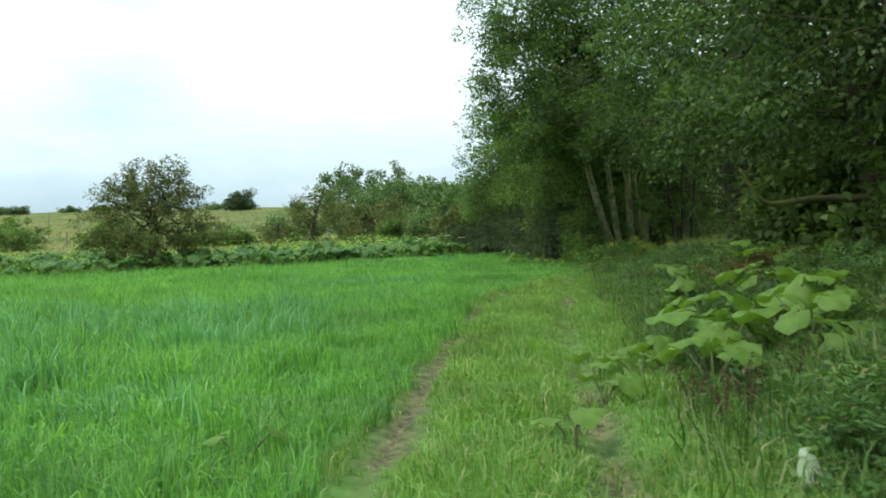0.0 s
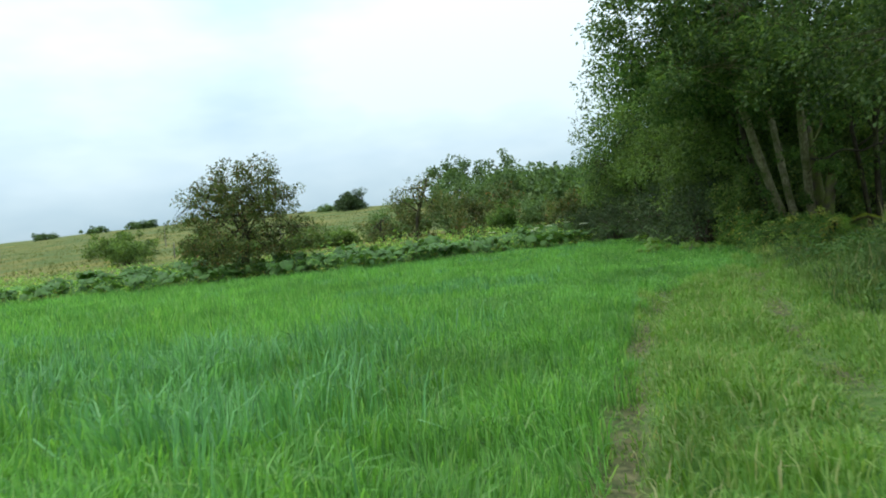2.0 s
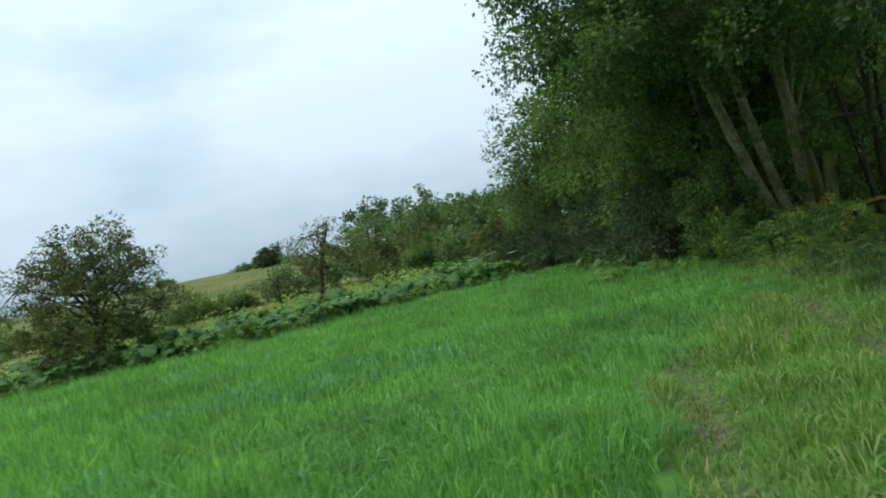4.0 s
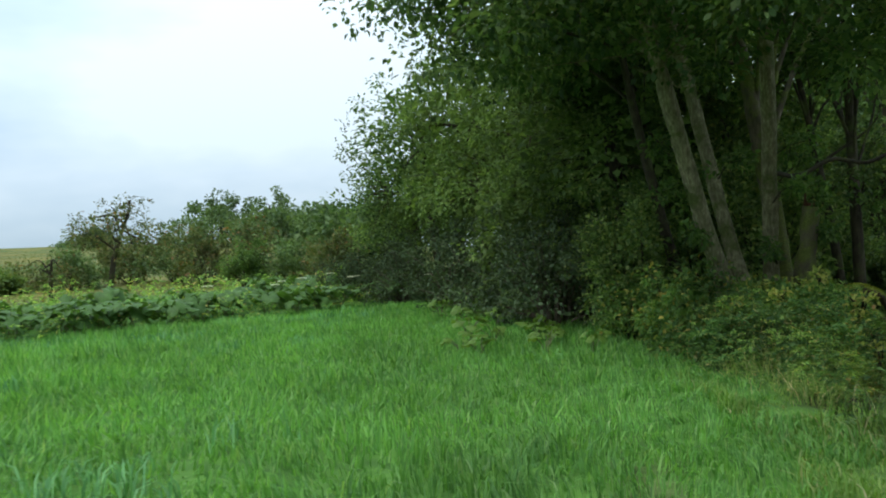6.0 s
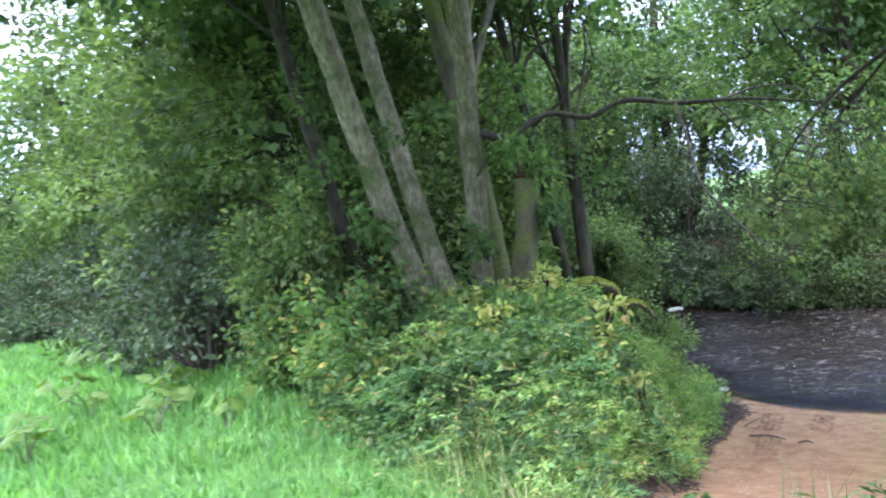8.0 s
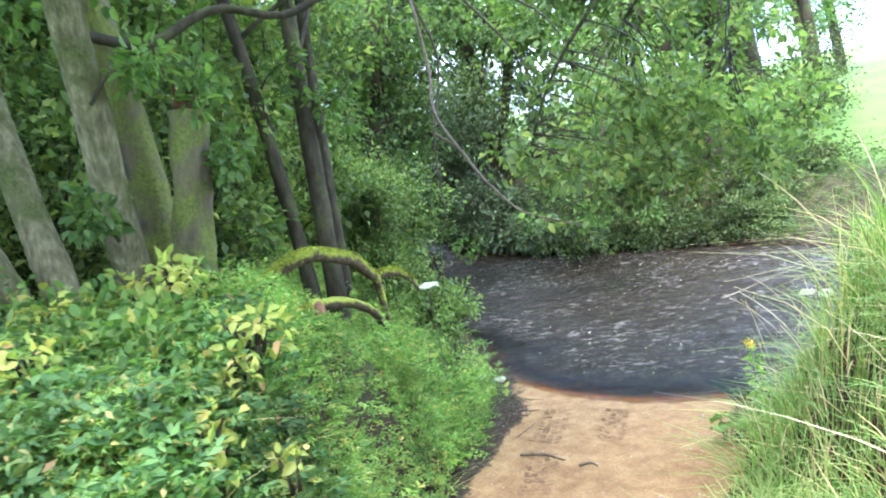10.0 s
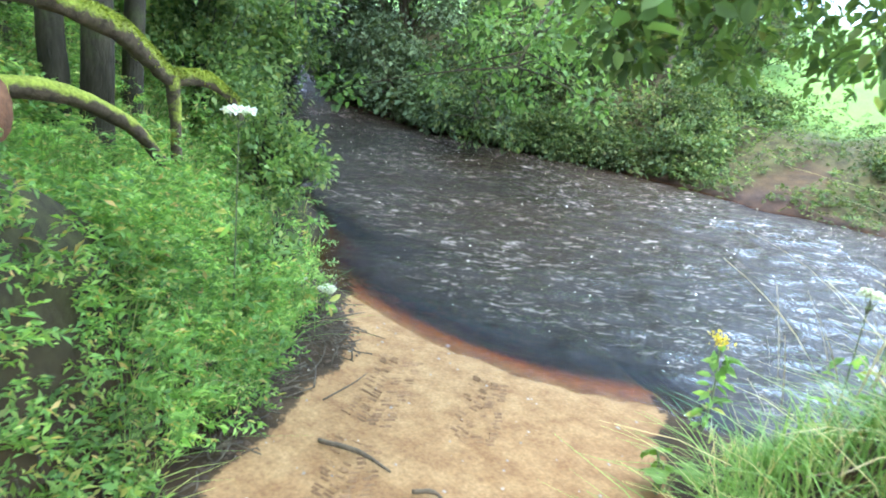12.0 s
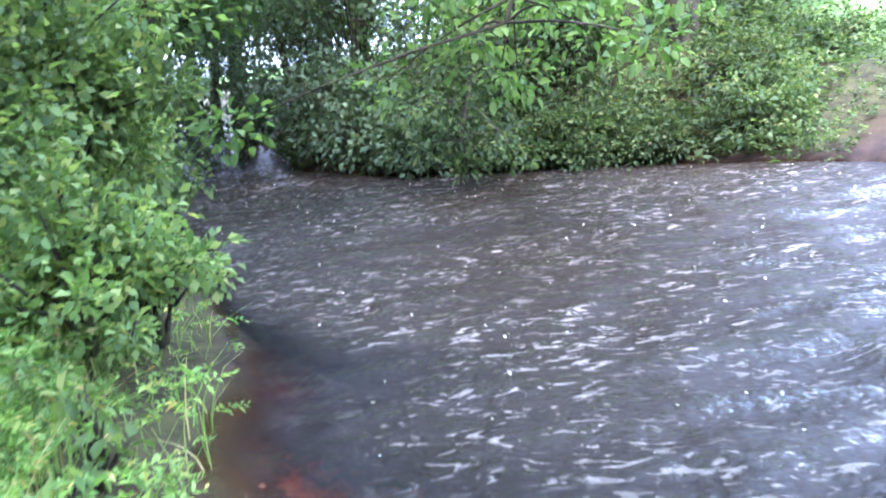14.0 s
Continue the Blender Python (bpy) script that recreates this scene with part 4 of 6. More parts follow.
xy = np.concatenate([scatter(36000, (2, 11, 27, 36), g, lambda x, y: left_bank(x, y) * (0.3 + 0.7 * smooth(2.8, 4.2, ramp_sl(x, y)[0])) * (1 - 0.8 * smooth(3.0, 5.0, ramp_sl(x, y)[1]))), scatter(15000, (3.6, 8.6, 27.5, 33), g, lambda x, y: left_bank(x, y) * (ramp_sl(x, y)[1] < 2.1))])
wet = np.clip(height(xy[:, 0], xy[:, 1]) + 1.5, 0, 1)
low_log = np.where(by_log(xy[:, 0], xy[:, 1]) < 0.42, 0.3, 1.0)
tagged(put(pinnate(xy, (0.14 + 0.14 * (wet < 0.75) + 0.28 * wet * (0.4 + vnoise(xy[:, 0], xy[:, 1], 0.6, 3))) * low_log * (0.35 + 1.35 * vnoise(xy[:, 0], xy[:, 1], 0.45, 29)), 0.15, g, 11, False, 0.34, 0.8).mesh("bank_weeds", LEAF_WEED), "bank_weeds"), "dense feathery green weeds on the river bank", "weeds", kind="stuff")
xy = scatter(9000, (2.2, 8.5, 27, 34), g, lambda x, y: left_bank(x, y) * smooth(4.2, 2.6, ramp_sl(x, y)[1]) * (by_log(x, y) > 0.5) * (np.interp(y, NEAR_Y, NEAR_X) - x > 0.8) * smooth(0.15, 0.5, vnoise(x, y, 0.8, 49)))
# fronds higher up the ramp take a darker leaf with shade in its colour
for low_down, leaf, label in ((False, LEAF_FORD, "dark green fern fronds among the ford shrubs, darkened for shade"), (True, LEAF_WEED, "arching fresh green fern fronds on the river bank")):
    at = xy[(ramp_sl(xy[:, 0], xy[:, 1])[0] > 5.2) == low_down]
    tagged(put(pinnate(at, 0.2 + 0.3 * vnoise(at[:, 0], at[:, 1], 0.7, 48), 0.26, g, 17, False, 0.34, 0.55).mesh("bank_ferns", leaf), "bank_ferns"), label, "ferns", kind="stuff")
xy = scatter(62000, (2, 11, 27, 37), g, lambda x, y: left_bank(x, y) * (1 - 0.7 * smooth(2.2, 4.5, ramp_sl(x, y)[1])) * (by_log(x, y) > 0.45))
v, f = blades(xy, 0.22 + 0.3 * vnoise(xy[:, 0], xy[:, 1], 0.5, 12), np.full(len(xy), 0.007), g, 0.9, 3, 0.9)
tagged(put(mesh_np("bank_sedge", v, f, GRASS_BANK), "bank_sedge"), "thin grass growing through the bank weeds", "grass", kind="stuff")
xy = scatter(11000, (2.2, 4.9, 28.6, 31.4), g, lambda x, y: smooth(1.15, 1.5, ramp_sl(x, y)[1]) * (0.3 + 0.7 * vnoise(x, y, 0.7, 18)))
tagged(put(pinnate(xy, 0.3 + 0.45 * vnoise(xy[:, 0], xy[:, 1], 0.7, 19), 0.165, g, 9, False, 0.4).mesh("ford_weeds", LEAF_FORD), "ford_weeds"), "tall green weeds with divided leaves beside the ford", "weeds", kind="stuff")
xy = scatter(15000, (1.3, 8, 2, 26), g, lambda x, y: smooth(1.2, 2.6, x - np.interp(y, (0, 20), (0, 0.7))) * (0.35 + 0.65 * vnoise(x, y, 1.2, 8)))
tagged(put(pinnate(xy, 0.2 + 0.45 * vnoise(xy[:, 0], xy[:, 1], 1.4, 17), 0.2, g, 7, False).mesh("verge_weeds", LEAF_VERGE), "verge_weeds"), "mixed green nettles and weeds on the wooded verge", "weeds", kind="stuff")
xy = scatter(1500, (1.9, 3.4, 3.4, 5.7), g, lambda x, y: smooth(0.9, 0.5, np.hypot((x - 2.55) / 0.75, (y - 4.6) / 1.0)))
tagged(put(pinnate(xy, np.full(len(xy), 0.5), 0.2, g, 11, False, 0.3).mesh("track_ferns", LEAF_VERGE), "track_ferns"), "dark green feathery ferns beside the track", "ferns", kind="stuff")
xy = scatter(5200, (3.4, 7.5, 8, 19), g, lambda x, y: smooth(0.55, 0.68, vnoise(x, y, 1.5, 37)) * smooth(3.4, 4.2, x))
tagged(put(pinnate(xy, np.full(len(xy), 0.4), 0.22, g, 9, False, 0.32).mesh("dead_bracken", BRACKEN), "dead_bracken"), "brown dead bracken among the verge weeds", "bracken", kind="stuff")
xy = scatter(11000, (14, 23, 26, 40), g, lambda x, y: (x - np.interp(y, FAR_Y, FAR_X) > -0.1) * smooth(7, 2, x - np.interp(y, FAR_Y, FAR_X)) * ((np.abs((x - 16.2) * 0.24 + (y - 33.3) * 0.97) > 0.5 * vnoise(x, y, 0.5, 91) + 0.12) | (x > 18.3)))
tagged(put(pinnate(xy, np.interp(xy[:, 1], (33.8, 35.2), (0.22, 0.75)), 0.26 - 0.1 * (xy[:, 1] < 34.2), g, 7, False).mesh("far_bank_weeds", LEAF_BANK), "far_bank_weeds"), "tall green weeds on the opposite river bank", "weeds", kind="stuff")
xy = scatter(9000, (13, 21, 26, 46), g, lambda x, y: (x - np.interp(y, FAR_Y, FAR_X) > -0.05) * smooth(1.6, 0.8, x - np.interp(y, FAR_Y, FAR_X)) * (np.abs((x - 16.2) * 0.24 + (y - 33.3) * 0.97) > 0.35 * vnoise(x, y, 0.5, 91) + 0.1))
tagged(put(pinnate(xy, np.interp(xy[:, 1], (33.6, 34.8), (0.12, 0.35)), 0.26 - 0.1 * (xy[:, 1] < 34.2), g, 7, False).mesh("water_edge_weeds", LEAF_BANK), "water_edge_weeds"), "low dark weeds along the far water line", "weeds", kind="stuff")
xy = scatter(22000, (-60, 3, 32, 60), g, lambda x, y: smooth(-0.8, 0.3, y - np.interp(x, EDGE_X, EDGE_Y)) * smooth(12, 6, y - np.interp(x, EDGE_X, EDGE_Y)))
tagged(put(pinnate(xy, 0.35 + 0.7 * vnoise(xy[:, 0], xy[:, 1], 1.6, 27), 0.36, g, 5, False).mesh("field_edge_weeds", LEAF_WEED), "field_edge_weeds"), "tall green weeds beyond the field edge", "weeds", kind="stuff")
xy = scatter(60000, (-180, 30, 45, 230), g, lambda x, y: smooth(9, 16, y - np.interp(x, EDGE_X, EDGE_Y)) * smooth(25, 0, x) * np.clip(1.1 - (y - 45) / 180, 0.25, 1))
v, f = blades(xy, 0.14 + 0.18 * vnoise(xy[:, 0], xy[:, 1], 3, 6), np.full(len(xy), 0.1), g, 0.9, 1)
tagged(put(mesh_np("hill_grass", v, f, HILL_GRASS), "hill_grass"), "dry yellow-brown rough grass on the hill pasture", "grass", kind="stuff")


# ---------------------------------------------------------------- butterbur
def burr_leaf(seed):
    """A big kidney-shaped wavy leaf, one metre across before scaling."""
    g = np.random.default_rng(seed)
    rings, spokes = 4, 18
    ang = np.linspace(-np.pi * 0.93, np.pi * 0.93, spokes)
    v = [(0, 0, 0)]
    edge = 0.5 * (1 + 0.10 * np.cos(2 * ang) + 0.05 * g.normal(0, 1, spokes))
    for r in range(1, rings + 1):
        k = r / rings
        wave = 0.07 * k * k * np.sin(ang * 5 + g.random() * 6) + 0.06 * k * k * np.cos(ang * 2 + seed)
        v += [(k * e * np.sin(a), k * e * np.cos(a) + 0.08, 0.10 * k - 0.20 * k * k + w) for e, a, w in zip(edge, ang, wave)]
    tris = [(0, 1 + i, 2 + i) for i in range(spokes - 1)]
    quads = [(1 + (r - 1) * spokes + i, 1 + r * spokes + i, 2 + r * spokes + i, 2 + (r - 1) * spokes + i) for r in range(1, rings) for i in range(spokes - 1)]
    return mesh_np("leaf", np.array(v), [np.array(tris), np.array(quads)], LEAF_BURR, True)


BURR_LEAVES = [burr_leaf(s) for s in range(4)]
# same leaf with shade put into its colour, for the field-edge band
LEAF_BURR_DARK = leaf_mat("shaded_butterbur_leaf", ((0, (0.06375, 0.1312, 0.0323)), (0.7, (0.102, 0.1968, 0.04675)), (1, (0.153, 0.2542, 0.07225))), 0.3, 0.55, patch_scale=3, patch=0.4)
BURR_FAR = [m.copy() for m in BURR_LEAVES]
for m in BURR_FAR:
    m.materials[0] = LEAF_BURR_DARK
STALK = solid_mat("green_stalk", ((0.3, (0.10, 0.14, 0.05)), (0.7, (0.2, 0.2, 0.09))), 12, (1, 1, 0.4), 0.7, 0.2)


def butterbur(at, leaves, size, tall, seed, label="butterbur plant with broad wavy green leaves", group="", blades_=None):
    g = np.random.default_rng(seed)
    plant = thing("butterbur_plant", at, label, "plant", group)
    for i in range(leaves):
        a = 2.4 * i + g.uniform(0, 0.7)
        r = size * g.uniform(0.25, 1.25)
        h = tall * g.uniform(0.55, 1.1)
        tip = np.array((r * np.cos(a), r * np.sin(a), h))
        b = Batch()
        add_tube(b, [(0.03 * np.cos(a), 0.03 * np.sin(a), -0.05), tip * (0.45, 0.45, 0.6), tip], [0.014, 0.011, 0.007], sides=5, count=5)
        put(b.mesh("stalk", STALK, True), "stalk", plant)
        leaf = put((blades_ or BURR_LEAVES)[i % 4], "leaf", plant)
        leaf.matrix_local = Matrix.Translation(tip) @ Euler((g.uniform(-0.85, 0.2), g.uniform(-0.45, 0.45), a - 1.57), "XYZ").to_matrix().to_4x4() @ Matrix.Scale(size * g.uniform(0.7, 1.25), 4)
    return plant


# by the track
for k, (x, y, n, size, tall) in enumerate(((2.3, 7.9, 10, 0.42, 0.62), (3.0, 7.6, 8, 0.45, 0.6), (3.4, 8.6, 8, 0.42, 0.6), (1.75, 8.6, 5, 0.3, 0.4), (0.95, 7.0, 4, 0.27, 0.3), (0.55, 5.6, 3, 0.2, 0.26), (1.35, 7.5, 4, 0.26, 0.36), (2.0, 7.2, 6, 0.34, 0.5), (2.9, 6.9, 6, 0.36, 0.5), (2.6, 9.8, 8, 0.4, 0.6), (1.0, 8.3, 3, 0.26, 0.35),
                                            (3.6, 11.0, 7, 0.4, 0.6), (2.8, 12.6, 7, 0.36, 0.5), (4.4, 13.5, 7, 0.4, 0.55), (3.2, 15.5, 6, 0.36, 0.5), (-1.83, 5.0, 2, 0.2, 0.34), (-0.47, 31.6, 6, 0.22, 0.34), (0.67, 32.0, 6, 0.22, 0.36), (0.86, 32.9, 6, 0.24, 0.36), (0.9, 34.3, 6, 0.28, 0.4), (-0.03, 33.7, 6, 0.24, 0.34), (-0.71, 32.6, 5, 0.22, 0.32), (-0.44, 35.0, 6, 0.26, 0.36), (0.3, 36.4, 7, 0.28, 0.42), (1.3, 37.5, 7, 0.28, 0.45), (-0.4, 38.2, 6, 0.28, 0.4), (0.8, 40.0, 8, 0.32, 0.5), (-0.9, 41.5, 7, 0.3, 0.45), (1.35, 31.4, 5, 0.2, 0.34))):
    butterbur(on_ground(x, y), n, size, tall, 40 + k)
for k, (x, y, n, size, tall) in enumerate(((8.15, 33.75, 6, 0.12, 0.35), (8.3, 33.3, 5, 0.1, 0.25), (8.5, 29.5, 5, 0.16, 0.2), (7.72, 32.3, 5, 0.15, 0.4))):
    butterbur(on_ground(x, y), n, size, tall, 70 + k, "young butterbur with broad leaves on the river bank")
# band along the far edge of the field
g = np.random.default_rng(5)
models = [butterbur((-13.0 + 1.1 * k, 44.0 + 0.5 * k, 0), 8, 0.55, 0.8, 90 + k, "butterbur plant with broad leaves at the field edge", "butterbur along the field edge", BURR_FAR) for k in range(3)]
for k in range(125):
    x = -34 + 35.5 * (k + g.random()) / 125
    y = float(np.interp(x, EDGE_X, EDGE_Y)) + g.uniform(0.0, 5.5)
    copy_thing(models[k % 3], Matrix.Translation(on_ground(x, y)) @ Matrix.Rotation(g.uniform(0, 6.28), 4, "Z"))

# ---------------------------------------------------------------- trees beside the ford
make_tree("alder_tree", (3.82, 31.82, 0.2), [(3.82, 31.82, 0.2), (3.35, 31.61, 2.0), (2.83, 31.38, 4.0), (2.3, 31.5, 7.0), (2.0, 32.2, 10)], 0.145,
          [((0.9, 32.6, 7.6), (3.6, 4.0, 3.4)), ((1.4, 32.2, 11.0), (3.4, 3.6, 3.0)), ((1.9, 28.5, 5.3), (2.3, 1.8, 1.4)), ((0.6, 30.8, 5.6), (2.2, 2.0, 1.8))],
          "tall alder with a pale leaning trunk beside the ford", LEAF_DARK, BARK, 250, 125, 0.13, 0.66, 101, limbs=12, low=-0.8, core=80)
make_tree("alder_tree", (4.08, 31.73, 0.2), [(4.08, 31.73, 0.2), (3.94, 32.22, 2.0), (3.79, 32.75, 4.0), (3.56, 33.3, 6.5), (3.4, 33.7, 9)], 0.11,
          [((3.4, 34.2, 8.2), (3.2, 3.2, 3.2)), ((4.2, 36.5, 6.0), (2.6, 2.6, 2.6))],
          "slender leaning alder behind the ford shrubs", LEAF_DARK, BARK, 100, 110, 0.13, 0.66, 102, limbs=8, core=90)
make_tree("alder_tree", (4.62, 32.1, 0.2), [(4.62, 32.1, 0.2), (4.51, 31.69, 2.0), (4.37, 31.15, 4.0), (4.3, 30.9, 6.5), (4.3, 30.8, 9.5)], 0.125,
          [((2.6, 30.2, 7.4), (3.2, 2.8, 2.8)), ((3.7, 28.6, 4.3), (1.9, 1.5, 1.1)), ((4.9, 29.0, 6.2), (2.4, 1.8, 1.4)), ((3.4, 31.4, 10.2), (2.8, 2.8, 2.2))],
          "straight alder with grey trunk beside the ford", LEAF_DARK, BARK, 170, 125, 0.13, 0.64, 103, limbs=10, low=-0.8, core=80)
make_tree("alder_tree", (4.95, 32.3, 0.2), [(4.95, 32.3, 0.2), (4.95, 32.4, 1.6), (4.8, 32.5, 3.4), (4.6, 33.0, 6.5)], 0.15,
          [((5.6, 34.0, 8.2), (3.0, 3.0, 2.6))], "mossy dark alder leaning behind the trunks", LEAF_LIGHT, BARK_MOSS, 40, 100, 0.14, 0.75, 104)
make_tree("alder_tree", (3.55, 33.3, 0.3), [(3.55, 33.3, 0.3), (3.25, 33.35, 2.0), (2.9, 33.4, 4.0), (2.6, 33.6, 6.5)], 0.1,
          [((2.2, 34.4, 6.6), (2.6, 2.4, 2.2))], "dark slender alder leaning behind the pale trunk", LEAF_DARK, BARK_DARK, 50, 100, 0.13, 0.62, 105, core=130)
for k, (x, y, lx, ly, r) in enumerate(((6.72, 33.5, -0.25, 0.3, 0.085), (6.95, 33.4, 0.15, 0.2, 0.09), (7.5, 34.3, 0.3, 0.4, 0.075))):
    z = float(height(x, y))
    make_tree("hazel_tree", (x, y, z), [(x, y, z), (x + lx * 0.4, y + ly * 0.4, 1.6), (x + lx, y + ly, 3.4), (x + 2 * lx, y + 2 * ly, 6)], r,
              [((x + 1.2, y + 1.4, 5.6 + 0.6 * k), (2.3, 2.3, 2.0))], "slim dark hazel stem near the water", LEAF_LIGHT, BARK_DARK, 34, 130, 0.14, 0.7, 110 + k, group="hazel stems by the water")

def sprouts(places, seed, leaf, label):
    """Leafy side shoots growing from the trunks, one thing each."""
    g = np.random.default_rng(seed)
    for x, y, z, dx, dy, r in places:
        ob = thing("side_shoot", (x, y, z), label, "branch", "leafy side shoots")
        tip = np.array((dx, dy, 0.25))
        b = Batch()
        add_tube(b, [(0, 0, 0), tip * 0.5 + (0, 0, 0.08), tip], [0.016, 0.011, 0.004], sides=5)
        for k in range(4):
            e = tip * g.uniform(0.3, 1.0)
            add_tube(b, [e, e + g.normal(0, r * 0.6, 3)], [0.007, 0.003], sides=3, count=3)
        put(b.mesh("twig", BARK_DARK, True), "twig", ob)
        c = tip * np.array([[0.5], [0.8], [1.0], [1.1]]) + g.normal(0, r * 0.4, (4, 3))
        tagged(put(clump_leaves(c, np.full(4, r), 34, 0.10, g, 0.8, None, True).mesh("foliage", leaf), "foliage", ob), kind="stuff")


sprouts(((3.42, 31.72, 1.6, -0.35, -0.2, 0.2), (3.3, 31.85, 2.3, -0.45, -0.15, 0.22), (3.15, 32.0, 3.1, -0.4, -0.3, 0.25), (3.85, 32.1, 2.7, 0.2, -0.35, 0.2), (4.5, 31.5, 2.9, 0.5, -0.2, 0.25), (4.48, 31.5, 2.2, 0.35, -0.1, 0.16),
         (5.2, 31.72, 2.1, 0.15, -0.1, 0.2), (5.15, 31.7, 1.5, 0.3, -0.1, 0.15), (5.0, 32.3, 2.6, 0.4, -0.2, 0.25), (6.6, 33.6, 2.4, 0.3, -0.3, 0.28), (7.0, 33.5, 2.0, 0.4, -0.3, 0.28), (4.45, 31.45, 1.2, -0.2, -0.2, 0.14)), 77, LEAF_LIGHT, "short leafy shoot growing from a trunk")

# wood behind the field edge
for k, (x, y, h, r) in enumerate(((3.6, 36.5, 9.5, 3.0), (2.6, 40.5, 9.0, 3.0), (1.2, 44.5, 9.5, 3.2), (-0.5, 49.5, 9.4, 3.7), (-1.2, 54, 7.0, 3.0), (7.2, 38.5, 9.5, 3.2), (6.0, 43, 10, 3.4), (4.0, 49, 10, 3.4), (9.5, 45, 10, 3.4), (1, 58, 9.5, 3.6))):
    z = float(height(x, y))
    make_tree("willow_tree", (x, y, z), [(x, y, z), (x - 0.2, y + 0.1, 1.8), (x - 0.4, y, 4), (x - 0.5, y + 0.2, h * 0.75)], 0.17,
              [((x - 0.4, y, h * 0.68), (r, r, h * 0.30)), ((x - 0.6, y - 0.2, h * 0.42), (r * 0.95, r * 0.95, h * 0.2))],
              "dense dark willow at the edge of the field", (LEAF_EDGE if k == 5 else LEAF_THICKET if k == 0 else LEAF_THICKET if k % 3 else LEAF_DARK), BARK_DARK, 110, 120 if k in (0, 1, 5) else 62, 0.12 if k in (0, 1, 5) else 0.17, 0.62, 130 + k, group="trees along the wood edge", low=-0.9, shell=0.5, core=140)
for k, (x, y, rx, rz) in enumerate(((2.7, 34.2, 1.2, 2.5), (2.6, 38.0, 1.6, 1.6), (1.8, 41.8, 1.7, 1.6), (0.6, 45.5, 1.7, 1.5), (-1.2, 48.8, 1.8, 1.5), (-4.4, 51.5, 1.8, 1.6), (5.6, 35.5, 1.6, 2.2), (8.8, 36.2, 1.3, 1.9), (9.2, 38.3, 1.3, 2.0))):
    make_bush("elder_shrub", on_ground(x, y), (rx, rx, rz), "dark leafy elder shrub under the trees", LEAF_THORN_SHADE if 0 < k < 6 else LEAF_EDGE, 160 + k, 34, (200 if k in (0, 7, 8) else 110), (0.08 if k in (0, 7, 8) else 0.12), group="shrubs under the wood edge", spread=0.5)
for k, (x, y, r, rz) in enumerate(((1.5, 35.9, 1.5, 2.5), (1.0, 38.4, 1.6, 2.6), (0.6, 41.4, 1.7, 2.7), (-0.4, 44.6, 1.8, 2.6), (-2.0, 48.0, 1.9, 2.4), (2.4, 37.0, 1.4, 3.0), (-3.2, 51.5, 2.0, 2.3))):
    make_bush("blackthorn_shrub", on_ground(x, y), (r, r, rz), "dull dark blackthorn with bare grey lower stems", LEAF_THORN_SHADE, 860 + k, 60, 70, 0.11, STICK, group="blackthorn along the field edge", spread=0.42, stems=30)
make_bush("hazel_shrub", on_ground(2.75, 33.2), (0.8, 0.8, 2.5), "tall bright green hazel beside the pale trunk", LEAF_EDGE, 875, 60, 90, 0.1, spread=0.36)
for k, (x, y, rz) in enumerate(((4.6, 40.5, 4.6), (6.8, 41.4, 4.8), (8.4, 43.0, 4.8), (5.2, 45.5, 5.2), (2.8, 43.0, 4.6), (7.6, 47.0, 5.4), (10.2, 48.5, 5.4), (3.0, 47.5, 5.0), (1.6, 38.6, 3.6))):
    make_bush("sallow_shrub", on_ground(x, y), (1.7, 1.7, rz), "tall green sallow filling the back of the wood", LEAF_EDGE if k < 8 else LEAF_THICKET, 770 + k, 60, 55, 0.19, group="sallows at the back of the wood", spread=0.65)
for k, (x, y, rx, rz) in enumerate(((5.4, 34.0, 1.2, 2.8), (6.2, 35.2, 1.3, 3.2), (7.4, 35.8, 1.3, 3.0), (4.4, 35.2, 1.3, 3.0), (7.0, 37.4, 1.6, 3.6), (9.4, 39.6, 1.4, 3.4), (10.4, 42.0, 1.5, 3.4), (5.2, 37.5, 1.6, 3.6))):
    make_bush("hazel_shrub", on_ground(x, y), (rx, rx, rz), "tall leafy hazel shrub in the riverside wood", LEAF_EDGE, 180 + k, 55, 70, 0.13, group="hazel understory of the wood", spread=0.5)
for k, (x, y, rx, rz) in enumerate(((8.35, 35.1, 0.7, 1.6), (9.1, 36.1, 0.8, 1.9), (9.6, 37.2, 0.8, 2.2), (10.2, 38.6, 0.9, 2.4), (8.6, 34.1, 0.5, 0.65), (8.95, 34.2, 0.42, 0.42), (7.5, 32.4, 0.3, 0.42))):
    make_bush("hazel_shrub", on_ground(x, y, 0.3 if k in (4, 5) else 0), (rx, rx, rz), "fine-leaved green hazel shrub at the water's edge", LEAF_EDGE, 195 + k, 60 if k < 4 else 30, (170, 150, 120, 120, 60, 60, 40, 40, 46)[k], (0.065, 0.075, 0.085, 0.09, 0.07, 0.07, 0.065, 0.065, 0.07)[k], group="shrubs at the water's edge", spread=0.3 if k < 4 else 0.15)

for k, (x, y, rz) in enumerate(((8.05, 32.75, 0.5), (7.85, 32.45, 0.4), (8.3, 33.2, 0.45))):
    make_bush("elm_sapling", on_ground(x, y), (0.16, 0.16, rz), "young sapling with a few broad pale leaves", LEAF_EDGE, 880 + k, 10, 5, 0.075, group="saplings at the water's edge", spread=0.07, stems=4, oval=True)

